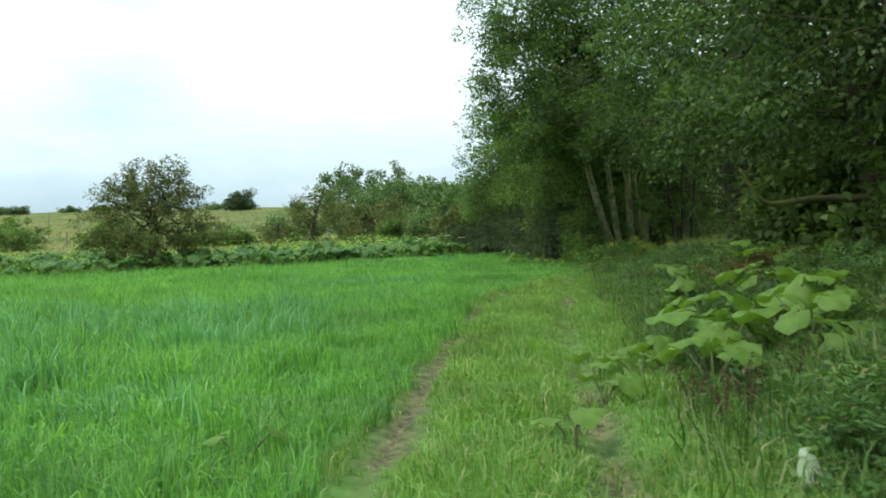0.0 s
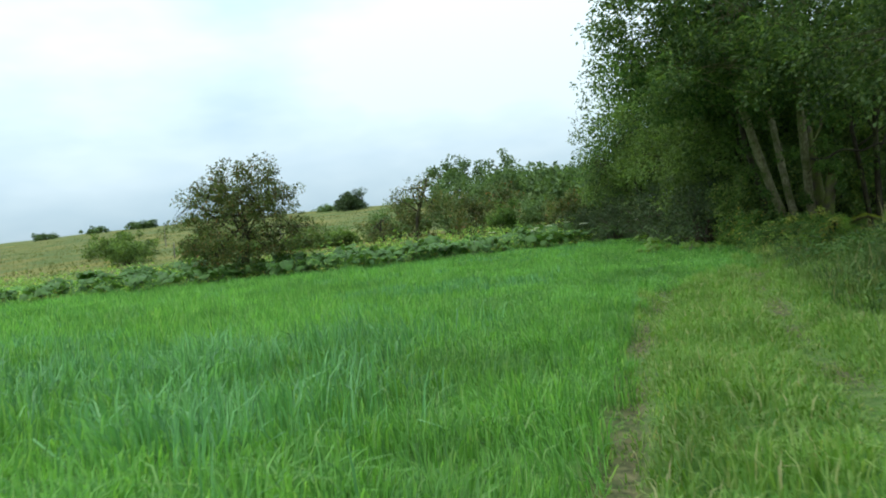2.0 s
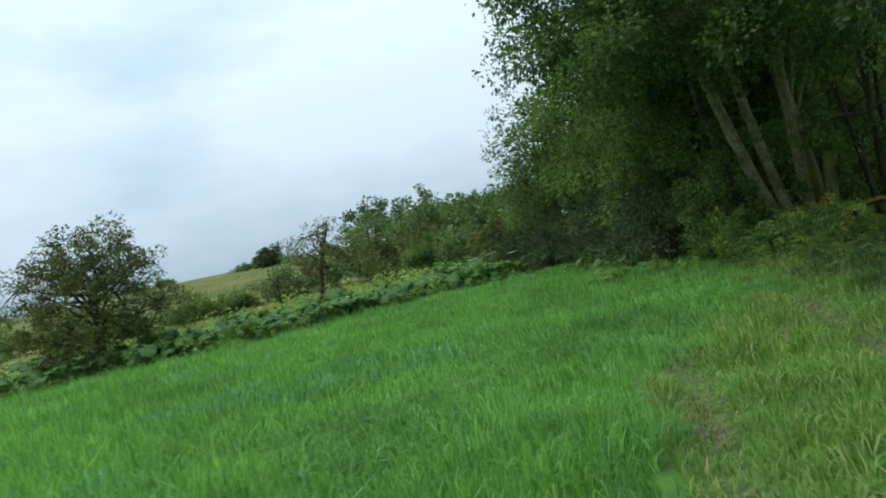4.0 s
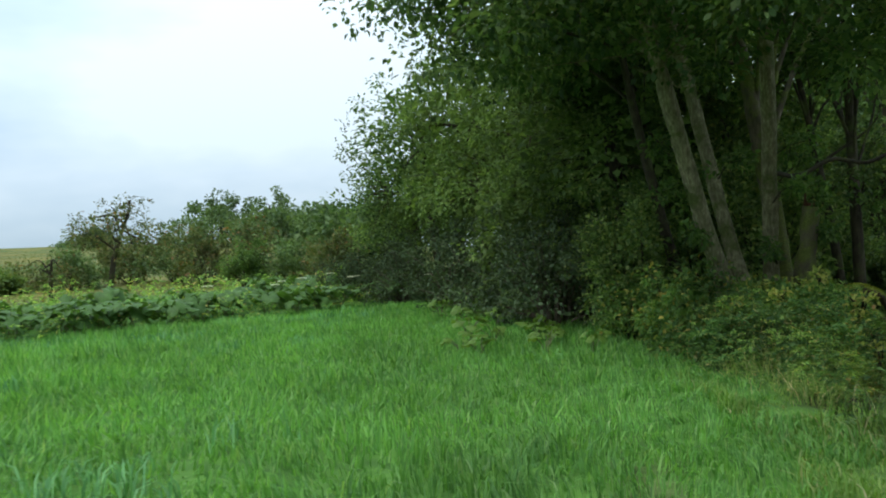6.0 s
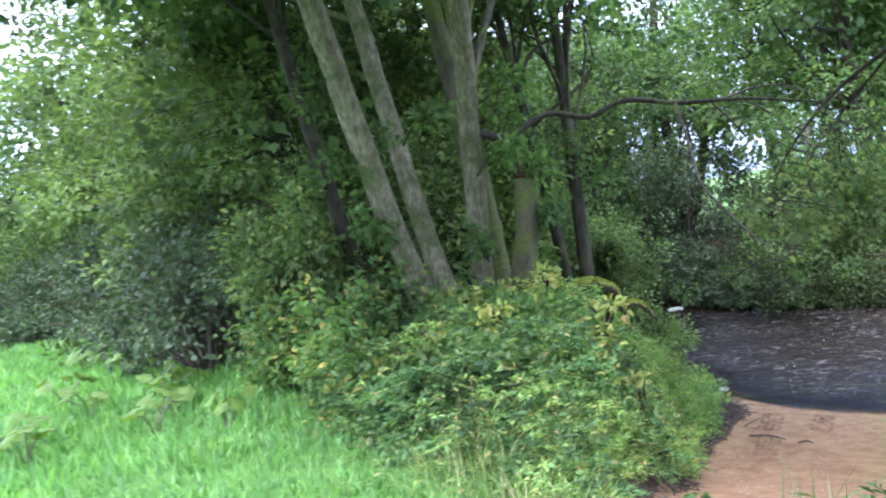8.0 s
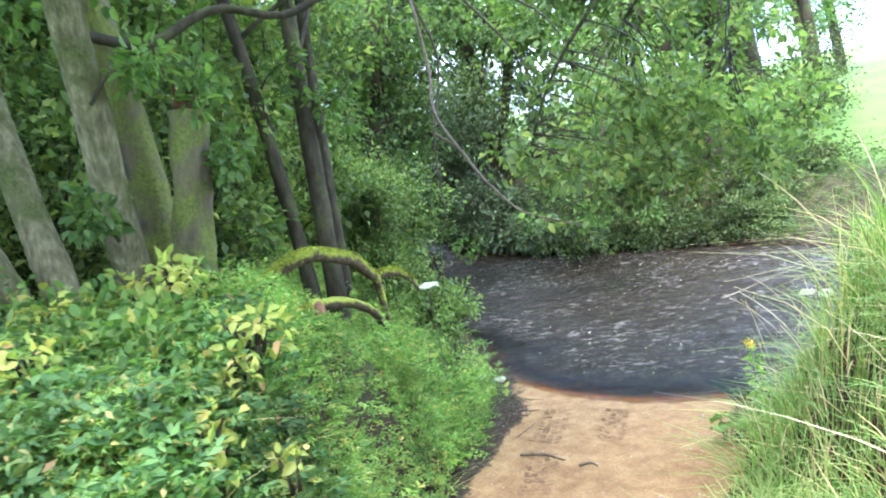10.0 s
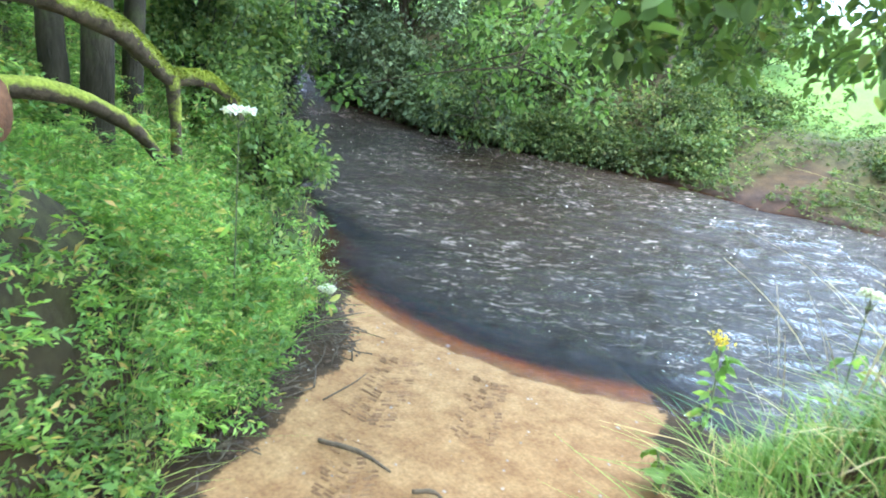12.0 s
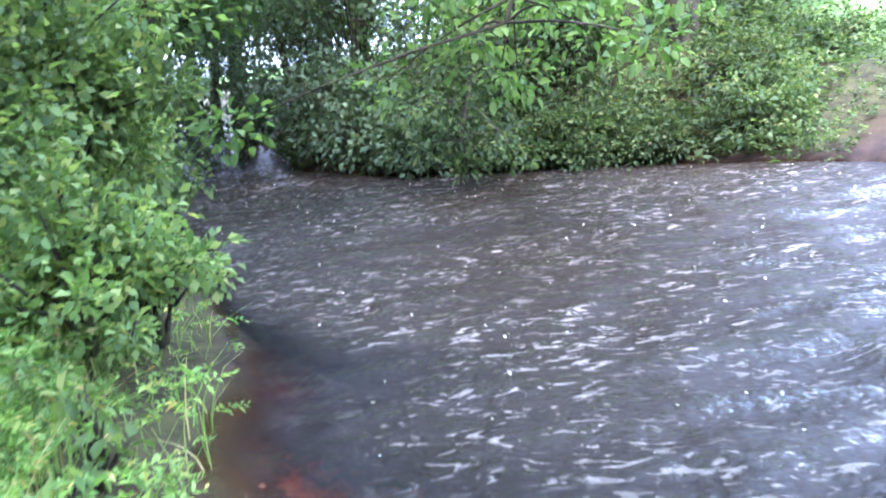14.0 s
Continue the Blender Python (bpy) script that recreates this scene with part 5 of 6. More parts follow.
# trees on the bank beside the track
for k, (x, y, h, r) in enumerate(((6.6, 21.5, 11, 3.2), (7.6, 16.4, 11, 3.4), (6.4, 11.5, 11, 3.2), (8.8, 8.0, 11, 3.4), (10.4, 13.5, 12, 3.6), (10, 19, 12, 3.6), (7.5, 3.5, 11, 3.4), (11.5, 4.0, 12, 3.8))):
    z = float(height(x, y))
    make_tree("sycamore_tree", (x, y, z), [(x, y, z), (x - 0.1, y, 2.4), (x - 0.3, y + 0.2, 5), (x - 0.4, y, h * 0.8)], 0.22,
              [((x - 0.7, y, h * 0.66), (r, r, h * 0.31)), ((x - 1.0, y + 0.4, h * 0.38), (r * 0.9, r * 0.9, h * 0.14))],
              "tall dark sycamore on the bank beside the track", LEAF_SYCAMORE, BARK_DARK, 130, 140 if k in (0, 2) else 80, 0.115 if k in (0, 2) else 0.15, 0.6, 200 + k, group="trees on the track bank", low=-0.9, core=120)
for k, (x, y, rx, rz) in enumerate(((6.8, 19.0, 1.5, 2.0), (8.2, 14.0, 1.6, 2.2), (9, 10.5, 1.8, 2.2), (9.5, 16.5, 1.8, 2.4), (8.5, 22.5, 1.6, 2.0), (10, 6, 1.8, 2.3), (11.5, 10, 2.0, 2.6))):
    make_bush("elder_shrub", on_ground(x, y), (rx, rx, rz), "dark leafy elder shrub under the bank trees", LEAF_THICKET, 230 + k, 36, 110, 0.15, group="shrubs under the bank trees", spread=0.55)

for k, (x, y) in enumerate(((10.6, 1.0), (11.2, 5.5), (11.6, 8.5), (11.2, 12), (10.8, 15.5), (10.4, 18), (9.8, 20.8), (9.4, 23), (7.4, 9.4), (7.2, 13.2), (6.4, 17.4), (7.8, 18.2), (6.9, 5.6))):
    make_bush("holly_shrub", on_ground(x, y), (1.9, 1.9, 3.6) if k < 8 else (1.3, 1.3, 2.2), "tall dark holly thicket behind the bank trees", LEAF_THICKET, 250 + k, 50, 48, 0.23, group="thicket behind the bank trees", spread=0.65)
make_tree("sycamore_tree", on_ground(7.0, 24.6), [on_ground(7.0, 24.6), (6.9, 24.8, 2.2), (6.6, 25.4, 4.4), (6.2, 26.2, 7.0)], 0.2,
          [((5.4, 27.2, 5.7), (2.6, 2.2, 1.6)), ((6.4, 25.6, 8.0), (3.0, 2.8, 2.0))], "dark sycamore spreading its crown over the ford ramp", LEAF_DARK, BARK_DARK, 80, 130, 0.16, 0.75, 290, low=-0.6)
# opposite bank
make_tree("alder_tree", (18.0, 37.1, 0.0), [(18.0, 37.1, -0.3), (17.9, 37.1, 1.2), (17.6, 37.0, 3), (17.3, 37.0, 6.5)], 0.2, [((17.0, 37.6, 6.4), (3.0, 3.0, 2.4)), ((16.4, 38.7, 3.8), (2.2, 2.1, 1.95))],
          "dark alder trunk rising from the opposite bank", LEAF_LIGHT, BARK_DARK, 80, 100, 0.15, 0.62, 301, core=150)
make_tree("alder_tree", (18.25, 36.45, 0.0), [(18.25, 36.45, -0.3), (18.38, 36.45, 1.0), (18.7, 36.4, 3), (19.0, 36.3, 6.5)], 0.2, [((18.7, 37.3, 6.4), (2.4, 2.2, 2.0)), ((18.6, 36.9, 3.8), (2.1, 2.0, 1.95))],
          "dark forked alder on the opposite bank", LEAF_LIGHT, BARK_DARK, 60, 110, 0.15, 0.62, 302, core=110)
for k, (x, y, h) in enumerate(((20.8, 42.8, 11), (22.4, 41.8, 10), (23.6, 41.0, 11), (24.7, 39.8, 10), (26.7, 38.6, 10), (21.8, 37.5, 9), (19.0, 45.5, 11), (25, 46, 11), (17.0, 48.0, 10), (35.0, 43.6, 11), (32.0, 44.6, 11), (38.5, 44.0, 12), (29.5, 44.5, 10), (42.0, 46.0, 12))):
    z = float(height(x, y))
    make_tree("ash_tree", (x, y, z), [(x, y, z), (x - 0.1, y, 2.4), (x - 0.3, y + 0.2, 5), (x - 0.2, y, h * 0.85)], 0.16,
              [((x - 0.2, y, h * 0.72), (2.4, 2.4, h * 0.25)), ((x, y, h * 0.42), (1.7, 1.7, h * 0.16))] if k not in (4, 5) else [((x - 0.4, y + 1.5, h * 0.72), (2.3, 2.1, 2.3)), ((x - 0.6, y + 1.5, h * 0.45), (1.3, 1.2, 1.2))], "slim ash with bare lower trunk across the river", LEAF_LIGHT, BARK_DARK, 55, 52, 0.21, 0.62, 310 + k, group="trees across the river", low=-0.8)
# beyond y 38.5 the hollow's shade is put into a darker leaf colour
for k, (x, y, rx, rz, dz) in enumerate(((16.8, 39.6, 1.9, 2.8, -0.3), (15.6, 38.4, 1.3, 1.7, 0.0), (16.6, 42.5, 2.0, 3.6, 0), (15.0, 45.5, 2.0, 4.0, 0), (12.6, 47.5, 2.0, 4.4, 0), (18.5, 46.5, 2.2, 4.6, 0), (16.3, 36.6, 1.0, 1.0, -0.2), (17.0, 37.6, 1.0, 1.3, -0.1), (16.9, 34.6, 0.8, 0.7, 0),  (17.8, 35.3, 0.9, 0.55, 0), (19.3, 35.0, 1.0, 0.5, 0), (20.5, 36.6, 1.3, 0.7, 0), (22.6, 37.0, 1.5, 2.6, 0), (20.6, 38.4, 1.5, 2.8, 0), (18.8, 31.8, 0.6, 0.3, 0), (21.8, 39.2, 1.6, 1.5, 0), (24.5, 38.0, 1.3, 0.7, 0), (20.0, 40.5, 1.8, 2.2, 0), (13.0, 45.6, 1.5, 2.6, 0), (16.9, 45.2, 1.5, 2.6, 0), (15.6, 50.5, 2.0, 3.0, 0), (14.4, 53.5, 2.4, 3.6, 0), (16.1, 35.7, 0.5, 0.42, 0.1), (15.75, 36.5, 0.55, 0.5, 0.1), (15.4, 37.3, 0.6, 0.5, 0.1), (15.0, 38.6, 0.9, 1.1, 0), (15.0, 40.0, 1.0, 1.5, 0), (15.3, 41.4, 1.0, 1.6, 0))):
    make_bush("hazel_shrub", on_ground(x, y, dz), (rx, rx, rz), "green hazel shrub overhanging the far river bank", LEAF_THORN_SHADE if y > 38.5 else LEAF_BANK, 330 + k, 50, 70 if y > 38.5 else 84, 0.12 if y > 38.5 else 0.1 if rz > 2 else 0.072, group="shrubs on the opposite bank", spread=0.5 if rz > 0.8 else 0.26)

for k, (x, y, h, r) in enumerate(((11.8, 45.5, 8, 2.8), (16.4, 47.5, 9, 3.0), (13.6, 50, 9, 3.0), (12.2, 42.2, 7, 2.0), (17.6, 43.8, 8, 2.4), (18.5, 53, 10, 4.0), (22, 52, 10, 4.0), (20, 58, 11, 4.4), (15, 57, 10, 4.2))):
    z = float(height(x, y))
    make_tree("willow_tree", (x, y, z), [(x, y, z), (x + 0.3, y - 0.3, 1.6), (x + 0.5, y - 0.8, 3.6), (x + 0.5, y - 1.0, h * 0.75)], 0.16,
              [((x + 0.4, y - 0.8, h * 0.66), (r, r, h * 0.3)), ((x + 0.3, y - 0.6, h * 0.28), (r * 0.8, r * 0.8, h * 0.2))], "dark willow leaning over the river upstream", LEAF_DARK, BARK_DARK, 85, 75, 0.16, 0.62, 350 + k, group="willows over the river", low=-0.9, core=120)

# leafy limbs hanging over the river
def overhang(points, count, spread, seed, leaf):
    g = np.random.default_rng(seed)
    limb = thing("overhanging_limb", points[0], "long leafy hazel limb drooping low over the water", "branch", "limbs over the river")
    line = np.array(points) - np.array(points[0])
    b = Batch()
    add_tube(b, line, [0.10, 0.08, 0.06, 0.04, 0.015], sides=7, rough=0.1, count=22)
    put(b.mesh("limb", BARK_DARK, True), "limb", limb)
    c = spline(line, 40)[6:]
    c = c[g.integers(0, len(c), count)]
    tips = c + g.normal(0, spread, (count, 3)) * (1, 1, 0.75)
    tw = Batch()
    for e, t in zip(c, tips):
        add_tube(tw, [e, (e + t) / 2 + (0, 0, 0.05), t], [0.014, 0.01, 0.004], sides=3, count=4)
    tagged(put(tw.mesh("branchwork", BARK_DARK), "branchwork", limb), kind="stuff")
    tagged(put(clump_leaves(tips, g.uniform(0.25, 0.5, count), 70, 0.085, g, 0.75, None, True).mesh("foliage", leaf), "foliage", limb), kind="stuff")


# leaf colours paint the light: pale on the first limb, dark in the hollow
overhang([on_ground(17.0, 38.2), (15.6, 36.8, 2.6), (13.8, 35.2, 2.6), (12.4, 34.2, 1.2), (11.6, 33.9, 0.3)], 80, 0.55, 9, LEAF_LIGHT)
overhang([on_ground(16.4, 44.6), (15.6, 44.0, 1.8), (14.6, 43.4, 2.0), (13.6, 42.8, 1.4), (12.6, 42.2, 0.2)], 90, 0.75, 14, LEAF_THORN_SHADE)
overhang([on_ground(16.6, 38.8), (15.8, 38.0, 1.2), (15.0, 37.4, 1.0), (14.2, 36.9, 0.0), (13.6, 36.6, -0.8)], 70, 0.42, 12, LEAF_BANK)

# ---------------------------------------------------------------- shrubs and wood at the ford
for k, (x, y, r, h) in enumerate(((2.65, 30.0, 0.6, 0.75), (3.2, 29.4, 0.6, 0.65), (2.7, 31.0, 0.7, 1.0), (3.5, 30.2, 0.7, 0.75), (4.1, 30.0, 0.5, 0.5), (4.3, 30.7, 0.55, 0.5), (4.8, 31.3, 0.35, 0.35), (3.05, 31.4, 0.65, 1.1), (2.3, 32.4, 0.75, 0.9), (3.75, 31.0, 0.5, 0.65))):
    make_bush("currant_shrub", on_ground(x, y), (r, r, h), "leafy shrub turning yellow in places by the ford", LEAF_SHRUB, 400 + k, 46, 60, 0.085, group="yellowing shrubs by the ford", spread=0.24, oval=True)


LEAF_YELLOW = leaf_mat("yellowing_leaf", ((0, (0.22, 0.32, 0.07)), (0.6, (0.40, 0.43, 0.10)), (0.9, (0.55, 0.5, 0.16)), (1, (0.36, 0.22, 0.09))), 0.45, 0.6, 0.3, 4)
g = np.random.default_rng(41)
for k in range(17):
    x, y = g.uniform(1.9, 4.9), g.uniform(28.5, 31.6)
    if -0.714 * (x - 2.19) + 0.70 * (y - 24.65) > 1.3:
        make_bush("yellow_sprig", on_ground(x, y, 0.3 + 0.35 * g.random()), (0.18, 0.18, 0.24), "sprig of yellow and browning leaves in the shrubs", LEAF_YELLOW, 700 + k, 8, 7, 0.08, group="yellow sprigs by the ford", spread=0.09, stems=3, oval=True, bark=BARK_DARK)


def wood_piece(name, points, radii, mat, label, category="branch", sides=9, rough=0.25, seed=0, at=None):
    ob = thing(name, at or tuple(points[0]), label, category)
    b = Batch()
    add_tube(b, np.asarray(points) - np.asarray(ob.location), radii, sides=sides, rough=rough, seed=seed, count=5 * len(points))
    put(b.mesh("wood", mat, True), "wood", ob)
    return ob


snag = wood_piece("broken_trunk", [(4.97, 31.76, 0.0), (5.05, 31.75, 1.0), (5.18, 31.72, 1.8), (5.22, 31.72, 2.1)], [0.21, 0.17, 0.15, 0.135], BARK_MOSS, "short broken mossy trunk standing by the ford", "tree stump", 16, 0.45)
for k, (dx, dy, h) in enumerate(((0.07, 0.02, 0.2), (-0.06, 0.05, 0.32), (0.02, -0.07, 0.16), (-0.02, 0.0, 0.24))):
    b = Batch()
    p0 = np.array((0.25 + dx, -0.04 + dy, 2.02))
    add_tube(b, [p0, p0 + (0.01, 0, h)], [0.055, 0.008], sides=5, count=3)
    put(b.mesh("splinter", WOOD_CUT), "splinter", snag, "raw broken wood splinter")
arch = wood_piece("mossy_branch", [(5.45, 32.35, 0.1), (5.76, 32.37, 0.5), (6.1, 32.25, 0.66), (6.72, 32.5, 0.52), (7.15, 33.0, 0.28), (7.42, 33.27, 0.12), (7.7, 33.32, 0.1), (7.94, 33.33, -0.07), (8.0, 33.32, -0.2)], [0.07, 0.062, 0.066, 0.06, 0.064, 0.068, 0.055, 0.045, 0.02], BARK_TOPMOSS, "arched fallen branch covered in bright moss", sides=12, rough=0.4)
for name, pts, radii in (("prop", ((7.42, 33.27, 0.12), (7.44, 33.26, -0.1), (7.46, 33.24, -0.7)), (0.05, 0.038, 0.045)), ("lower_branch", ((5.7, 32.0, 0.2), (6.23, 31.95, 0.22), (6.75, 32.3, 0.0), (7.2, 32.8, -0.4)), (0.06, 0.055, 0.05, 0.04))):
    b = Batch()
    add_tube(b, np.array(pts) - np.array(arch.location), radii, sides=7, rough=0.25, seed=len(name))
    put(b.mesh(name, BARK_TOPMOSS, True), name, arch, "dark mossy side stem")
def moss_tufts(parent, points, radii, n, seed):
    """A ragged fringe of moss along the upper side of a branch."""
    g = np.random.default_rng(seed)
    c = spline(points, 120)
    r = np.interp(np.linspace(0, 1, 120), np.linspace(0, 1, len(radii)), radii)
    t = unit(np.gradient(c, axis=0))
    k = g.integers(0, 120, n)
    side = unit(np.cross(t[k], (0, 0, 1.0)))
    up = np.cross(side, t[k])
    a = g.normal(0, 0.75, n)[:, None]
    out = up * np.cos(a) + side * np.sin(a)
    at = c[k] + out * (r[k] * 0.96)[:, None] - np.array(parent.location)
    b = Batch()
    b.add(*leaf_quads(at, out + 0.6 * g.normal(0, 1, (n, 3)), 0.024, g, 0.5, 0.0))
    tagged(put(b.mesh("moss", MOSS_TUFT), "moss", parent, "bright yellow-green moss"), kind="stuff")


MOSS_TUFT = leaf_mat("moss_tuft", ((0, (0.17, 0.21, 0.025)), (0.6, (0.33, 0.37, 0.045)), (1, (0.5, 0.52, 0.1))), 0.25, 0.9, patch=0.6, patch_scale=5)
moss_tufts(arch, [(5.45, 32.35, 0.1), (5.76, 32.37, 0.5), (6.1, 32.25, 0.66), (6.72, 32.5, 0.52), (7.15, 33.0, 0.28), (7.42, 33.27, 0.12), (7.7, 33.32, 0.1), (7.94, 33.33, -0.07)], [0.07, 0.062, 0.066, 0.06, 0.064, 0.068, 0.055, 0.045], 6500, 5)
log = wood_piece("sawn_log", [(5.45, 32.1, 0.06), (5.75, 31.85, 0.14), (5.97, 31.64, 0.18)], [0.16, 0.17, 0.165], BARK_TOPMOSS, "mossy sawn log with a red-brown cut end", "log", 12, 0.15)
b = Batch()
add_tube(b, np.array([(5.97, 31.64, 0.18), (5.99, 31.625, 0.185)]) - np.array(log.location), [0.158, 0.15], sides=12, rough=0.1, count=4)
put(b.mesh("cut_end", WOOD_CUT, True), "cut_end", log, "red-brown sawn end")
moss_tufts(log, [(5.45, 32.1, 0.06), (5.75, 31.85, 0.14), (5.96, 31.65, 0.18)], [0.16, 0.17, 0.165], 1600, 6)

# ---------------------------------------------------------------- trees and shrubs beyond the field
make_tree("hawthorn_tree", on_ground(-21.9, 41.6), [on_ground(-21.9, 41.6), (-21.8, 41.7, 0.9), (-21.7, 41.8, 2.2), (-21.6, 41.8, 4.2)], 0.2,
          [((-21.7, 41.8, 2.9), (4.2, 3.6, 2.6)), ((-21.5, 41.8, 5.0), (2.8, 2.5, 1.7))], "round hawthorn with brownish-green leaves at the field edge", LEAF_HAW, BARK_DARK, 400, 50, 0.14, 0.4, 500, limbs=24, low=-0.95, core=18)
make_tree("hawthorn_tree", on_ground(-16.2, 55.0), [on_ground(-16.2, 55.0), (-16.1, 55.0, 1.2), (-15.8, 55.1, 2.8), (-15.0, 55.2, 5.0)], 0.13,
          [((-15.6, 55.0, 3.6), (2.6, 2.2, 1.7)), ((-14.9, 55.1, 5.0), (0.8, 0.8, 0.7))], "thin sparse hawthorn leaning above the field edge", LEAF_HAW, BARK_DARK, 70, 34, 0.15, 0.42, 501, limbs=10)
make_tree("hawthorn_tree", on_ground(-18.6, 53.9), [on_ground(-18.6, 53.9), (-18.5, 54.0, 0.8), (-18.3, 54.0, 1.8), (-18.2, 54.0, 2.8)], 0.1,
          [((-18.3, 54.0, 2.0), (1.6, 1.5, 1.1))], "small sparse hawthorn at the field edge", LEAF_HAW, BARK_DARK, 36, 40, 0.14, 0.4, 502, limbs=6)
for k, (x, y, r, h) in enumerate(((-13.0, 60, 2.2, 3.0), (-15.5, 63, 2.4, 3.8), (-10.8, 64, 2.4, 3.2), (-8.2, 61, 2.2, 2.8), (-6.0, 58.5, 2.0, 2.4), (-20.4, 60.5, 1.5, 2.2), (-18.6, 64, 2.2, 2.6))):
    make_bush("hawthorn_shrub", on_ground(x, y), (r, r, h), "brownish-green hawthorn scrub beyond the field", LEAF_FAR if k % 2 else LEAF_HAW, 510 + k, 40, 70, 0.2, group="scrub beyond the field", spread=0.6)
make_bush("willow_shrub", on_ground(-10.15, 56.8), (1.2, 1.2, 2.4), "pale green willow shrub beyond the field", LEAF_LIGHT, 520, 40, 90, 0.14, spread=0.4)
for k, (x, y, r, h) in enumerate(((-51.5, 69.5, 3.4, 2.6), (-34.0, 56.5, 2.2, 2.0), (-31.0, 57.0, 1.6, 1.5), (-26.5, 59.2, 1.6, 1.1), (-24.0, 60.0, 1.6, 1.0), (-45.0, 62, 2.6, 1.8), (-62, 80, 3, 2.2))):
    make_bush("gorse_bush", on_ground(x, y), (r, r, h), "low rounded green gorse on the hill foot", LEAF_THICKET, 530 + k, 36, 70, 0.24, group="gorse on the hill foot", spread=0.6)
make_bush("lone_bush", on_ground(-85.0, 216.0), (4.6, 4.6, 4.6), "dark round bush alone on the hill pasture", LEAF_THORN_SHADE, 540, 80, 90, 0.5, spread=1.2)
for k, (x, y, h, r) in enumerate(((-42.4, 168, 15.2, 6.2), (-30.5, 165, 14.0, 7.0), (-20.5, 152, 11.0, 5.5), (-38, 158, 11, 6), (-26, 140, 9.5, 5.5), (-17, 125, 8.5, 5), (-12, 105, 6.4, 4.6), (-9, 88, 5.4, 4.2), (-22, 118, 7.5, 5), (-5.5, 74, 5.0, 3.6), (-8.5, 130, 8.5, 5))):
    z = float(height(x, y))
    make_tree("oak_tree", (x, y, z), [(x, y, z), (x, y, z + h * 0.25), (x + 0.3, y, z + h * 0.55)], 0.3,
              [((x, y, z * 0.5 + h * 0.62), (r, r, h * 0.36)), ((x, y, h * 0.3), (r * 1.05, r * 1.05, h * 0.26))], "rounded green oak in the far tree line", LEAF_FAR, BARK_DARK, 90, 50, 0.62, 1.15, 550 + k, group="far tree line", limbs=5, low=-0.8)
for k, (x, y, r, h) in enumerate(((-162, 224, 3, 2.6), (-150, 232, 4, 1.8), (-172, 230, 4, 2.0), (-140, 236, 4, 1.6), (-128, 232, 3, 1.4), (-100, 232, 5, 1.6), (-62, 200, 2.2, 2.2), (-180, 222, 5, 1.8), (-58, 214, 5, 1.6), (-195, 215, 5, 2))):
    make_bush("skyline_bush", on_ground(x, y), (r, r, h), "small dark bush on the hill skyline", LEAF_FAR, 570 + k, 24, 60, 0.55, group="bushes on the hill skyline", spread=0.9)
for x, y, h in ((-46.3, 146, 3.2), (-63, 93, 3.0), (-30, 62, 1.4), (-36, 63, 1.4), (-42, 64.5, 1.4)):
    p = wood_piece("fence_post", [on_ground(x, y, -0.2), on_ground(x, y, h * 0.5), on_ground(x + 0.05, y, h)], [0.07, 0.06, 0.05], POST, "weathered wooden post on the hill pasture", "post", 6, 0.1)


# ---------------------------------------------------------------- flowers, limbs and small things
def umbel(at, tall, size, seed, label="white flowering hogweed with flat flower heads"):
    g = np.random.default_rng(seed)
    plant = thing("hogweed_plant", at, label, "plant", "white umbel flowers")
    lean = g.normal(0, 0.06, 2)
    head = np.array((lean[0], lean[1], tall))
    b = Batch()
    add_tube(b, [(0, 0, -0.05), head * 0.5, head], [0.006, 0.005, 0.004], sides=5, count=6)
    for a in np.linspace(0, 6.28, 9)[:-1]:
        add_tube(b, [head - (0, 0, 0.08), head + (0.4 * size * np.cos(a), 0.4 * size * np.sin(a), -0.01)], [0.003, 0.002], sides=3, count=3)
    put(b.mesh("stem", STALK, True), "stem", plant)
    n = 150
    a, r = g.uniform(0, 6.28, n), size * 0.5 * np.sqrt(g.random(n))
    at_ = head + np.column_stack([r * np.cos(a), r * np.sin(a), 0.02 - 0.25 * r * r / size + 0.008 * g.random(n)])
    d = np.column_stack([np.cos(a), np.sin(a), np.zeros(n)])
    f = Batch()
    f.add(*leaf_quads(at_, d, 0.03, g, 0.9, 0.0))
    put(f.mesh("flower_head", FLOWER_WHITE), "flower_head", plant, "flat white flower head")
    k = 14
    f = Batch()
    a = g.uniform(0, 6.28, k)
    d = np.column_stack([np.cos(a), np.sin(a), 0.2 * np.ones(k)])
    f.add(*leaf_quads(head * np.linspace(0.15, 0.7, k)[:, None] + d * 0.05, d, 0.1, g, 0.4, 0.3, 0.15, True))
    tagged(put(f.mesh("foliage", LEAF_WEED), "foliage", plant), kind="stuff")
    return plant


g = np.random.default_rng(21)
for k, (x, y, tall, size) in enumerate(((7.22, 31.76, 0.14 - on_ground(7.22, 31.76)[2], 0.16), (8.02, 32.05, 0.22, 0.09), (7.9, 32.2, 0.25, 0.08), (9.16, 29.0, 0.95, 0.08), (9.3, 28.9, 1.0, 0.08), (9.5, 28.8, 0.8, 0.07), (2.52, 42.4, 0.7, 0.3))):
    umbel(on_ground(x, y), tall, size, 600 + k)
for k in range(16):
    x = g.uniform(-9, 2.2)
    umbel(on_ground(x, float(np.interp(x, EDGE_X, EDGE_Y)) + g.uniform(0.3, 4.0)), g.uniform(0.9, 1.25), g.uniform(0.25, 0.4), 620 + k)

DOCK = leaf_mat("dock_seed", ((0, (0.06, 0.036, 0.018)), (0.7, (0.13, 0.08, 0.04)), (1, (0.2, 0.13, 0.07))), 0.15, 0.8, patch=0.3, patch_scale=6)


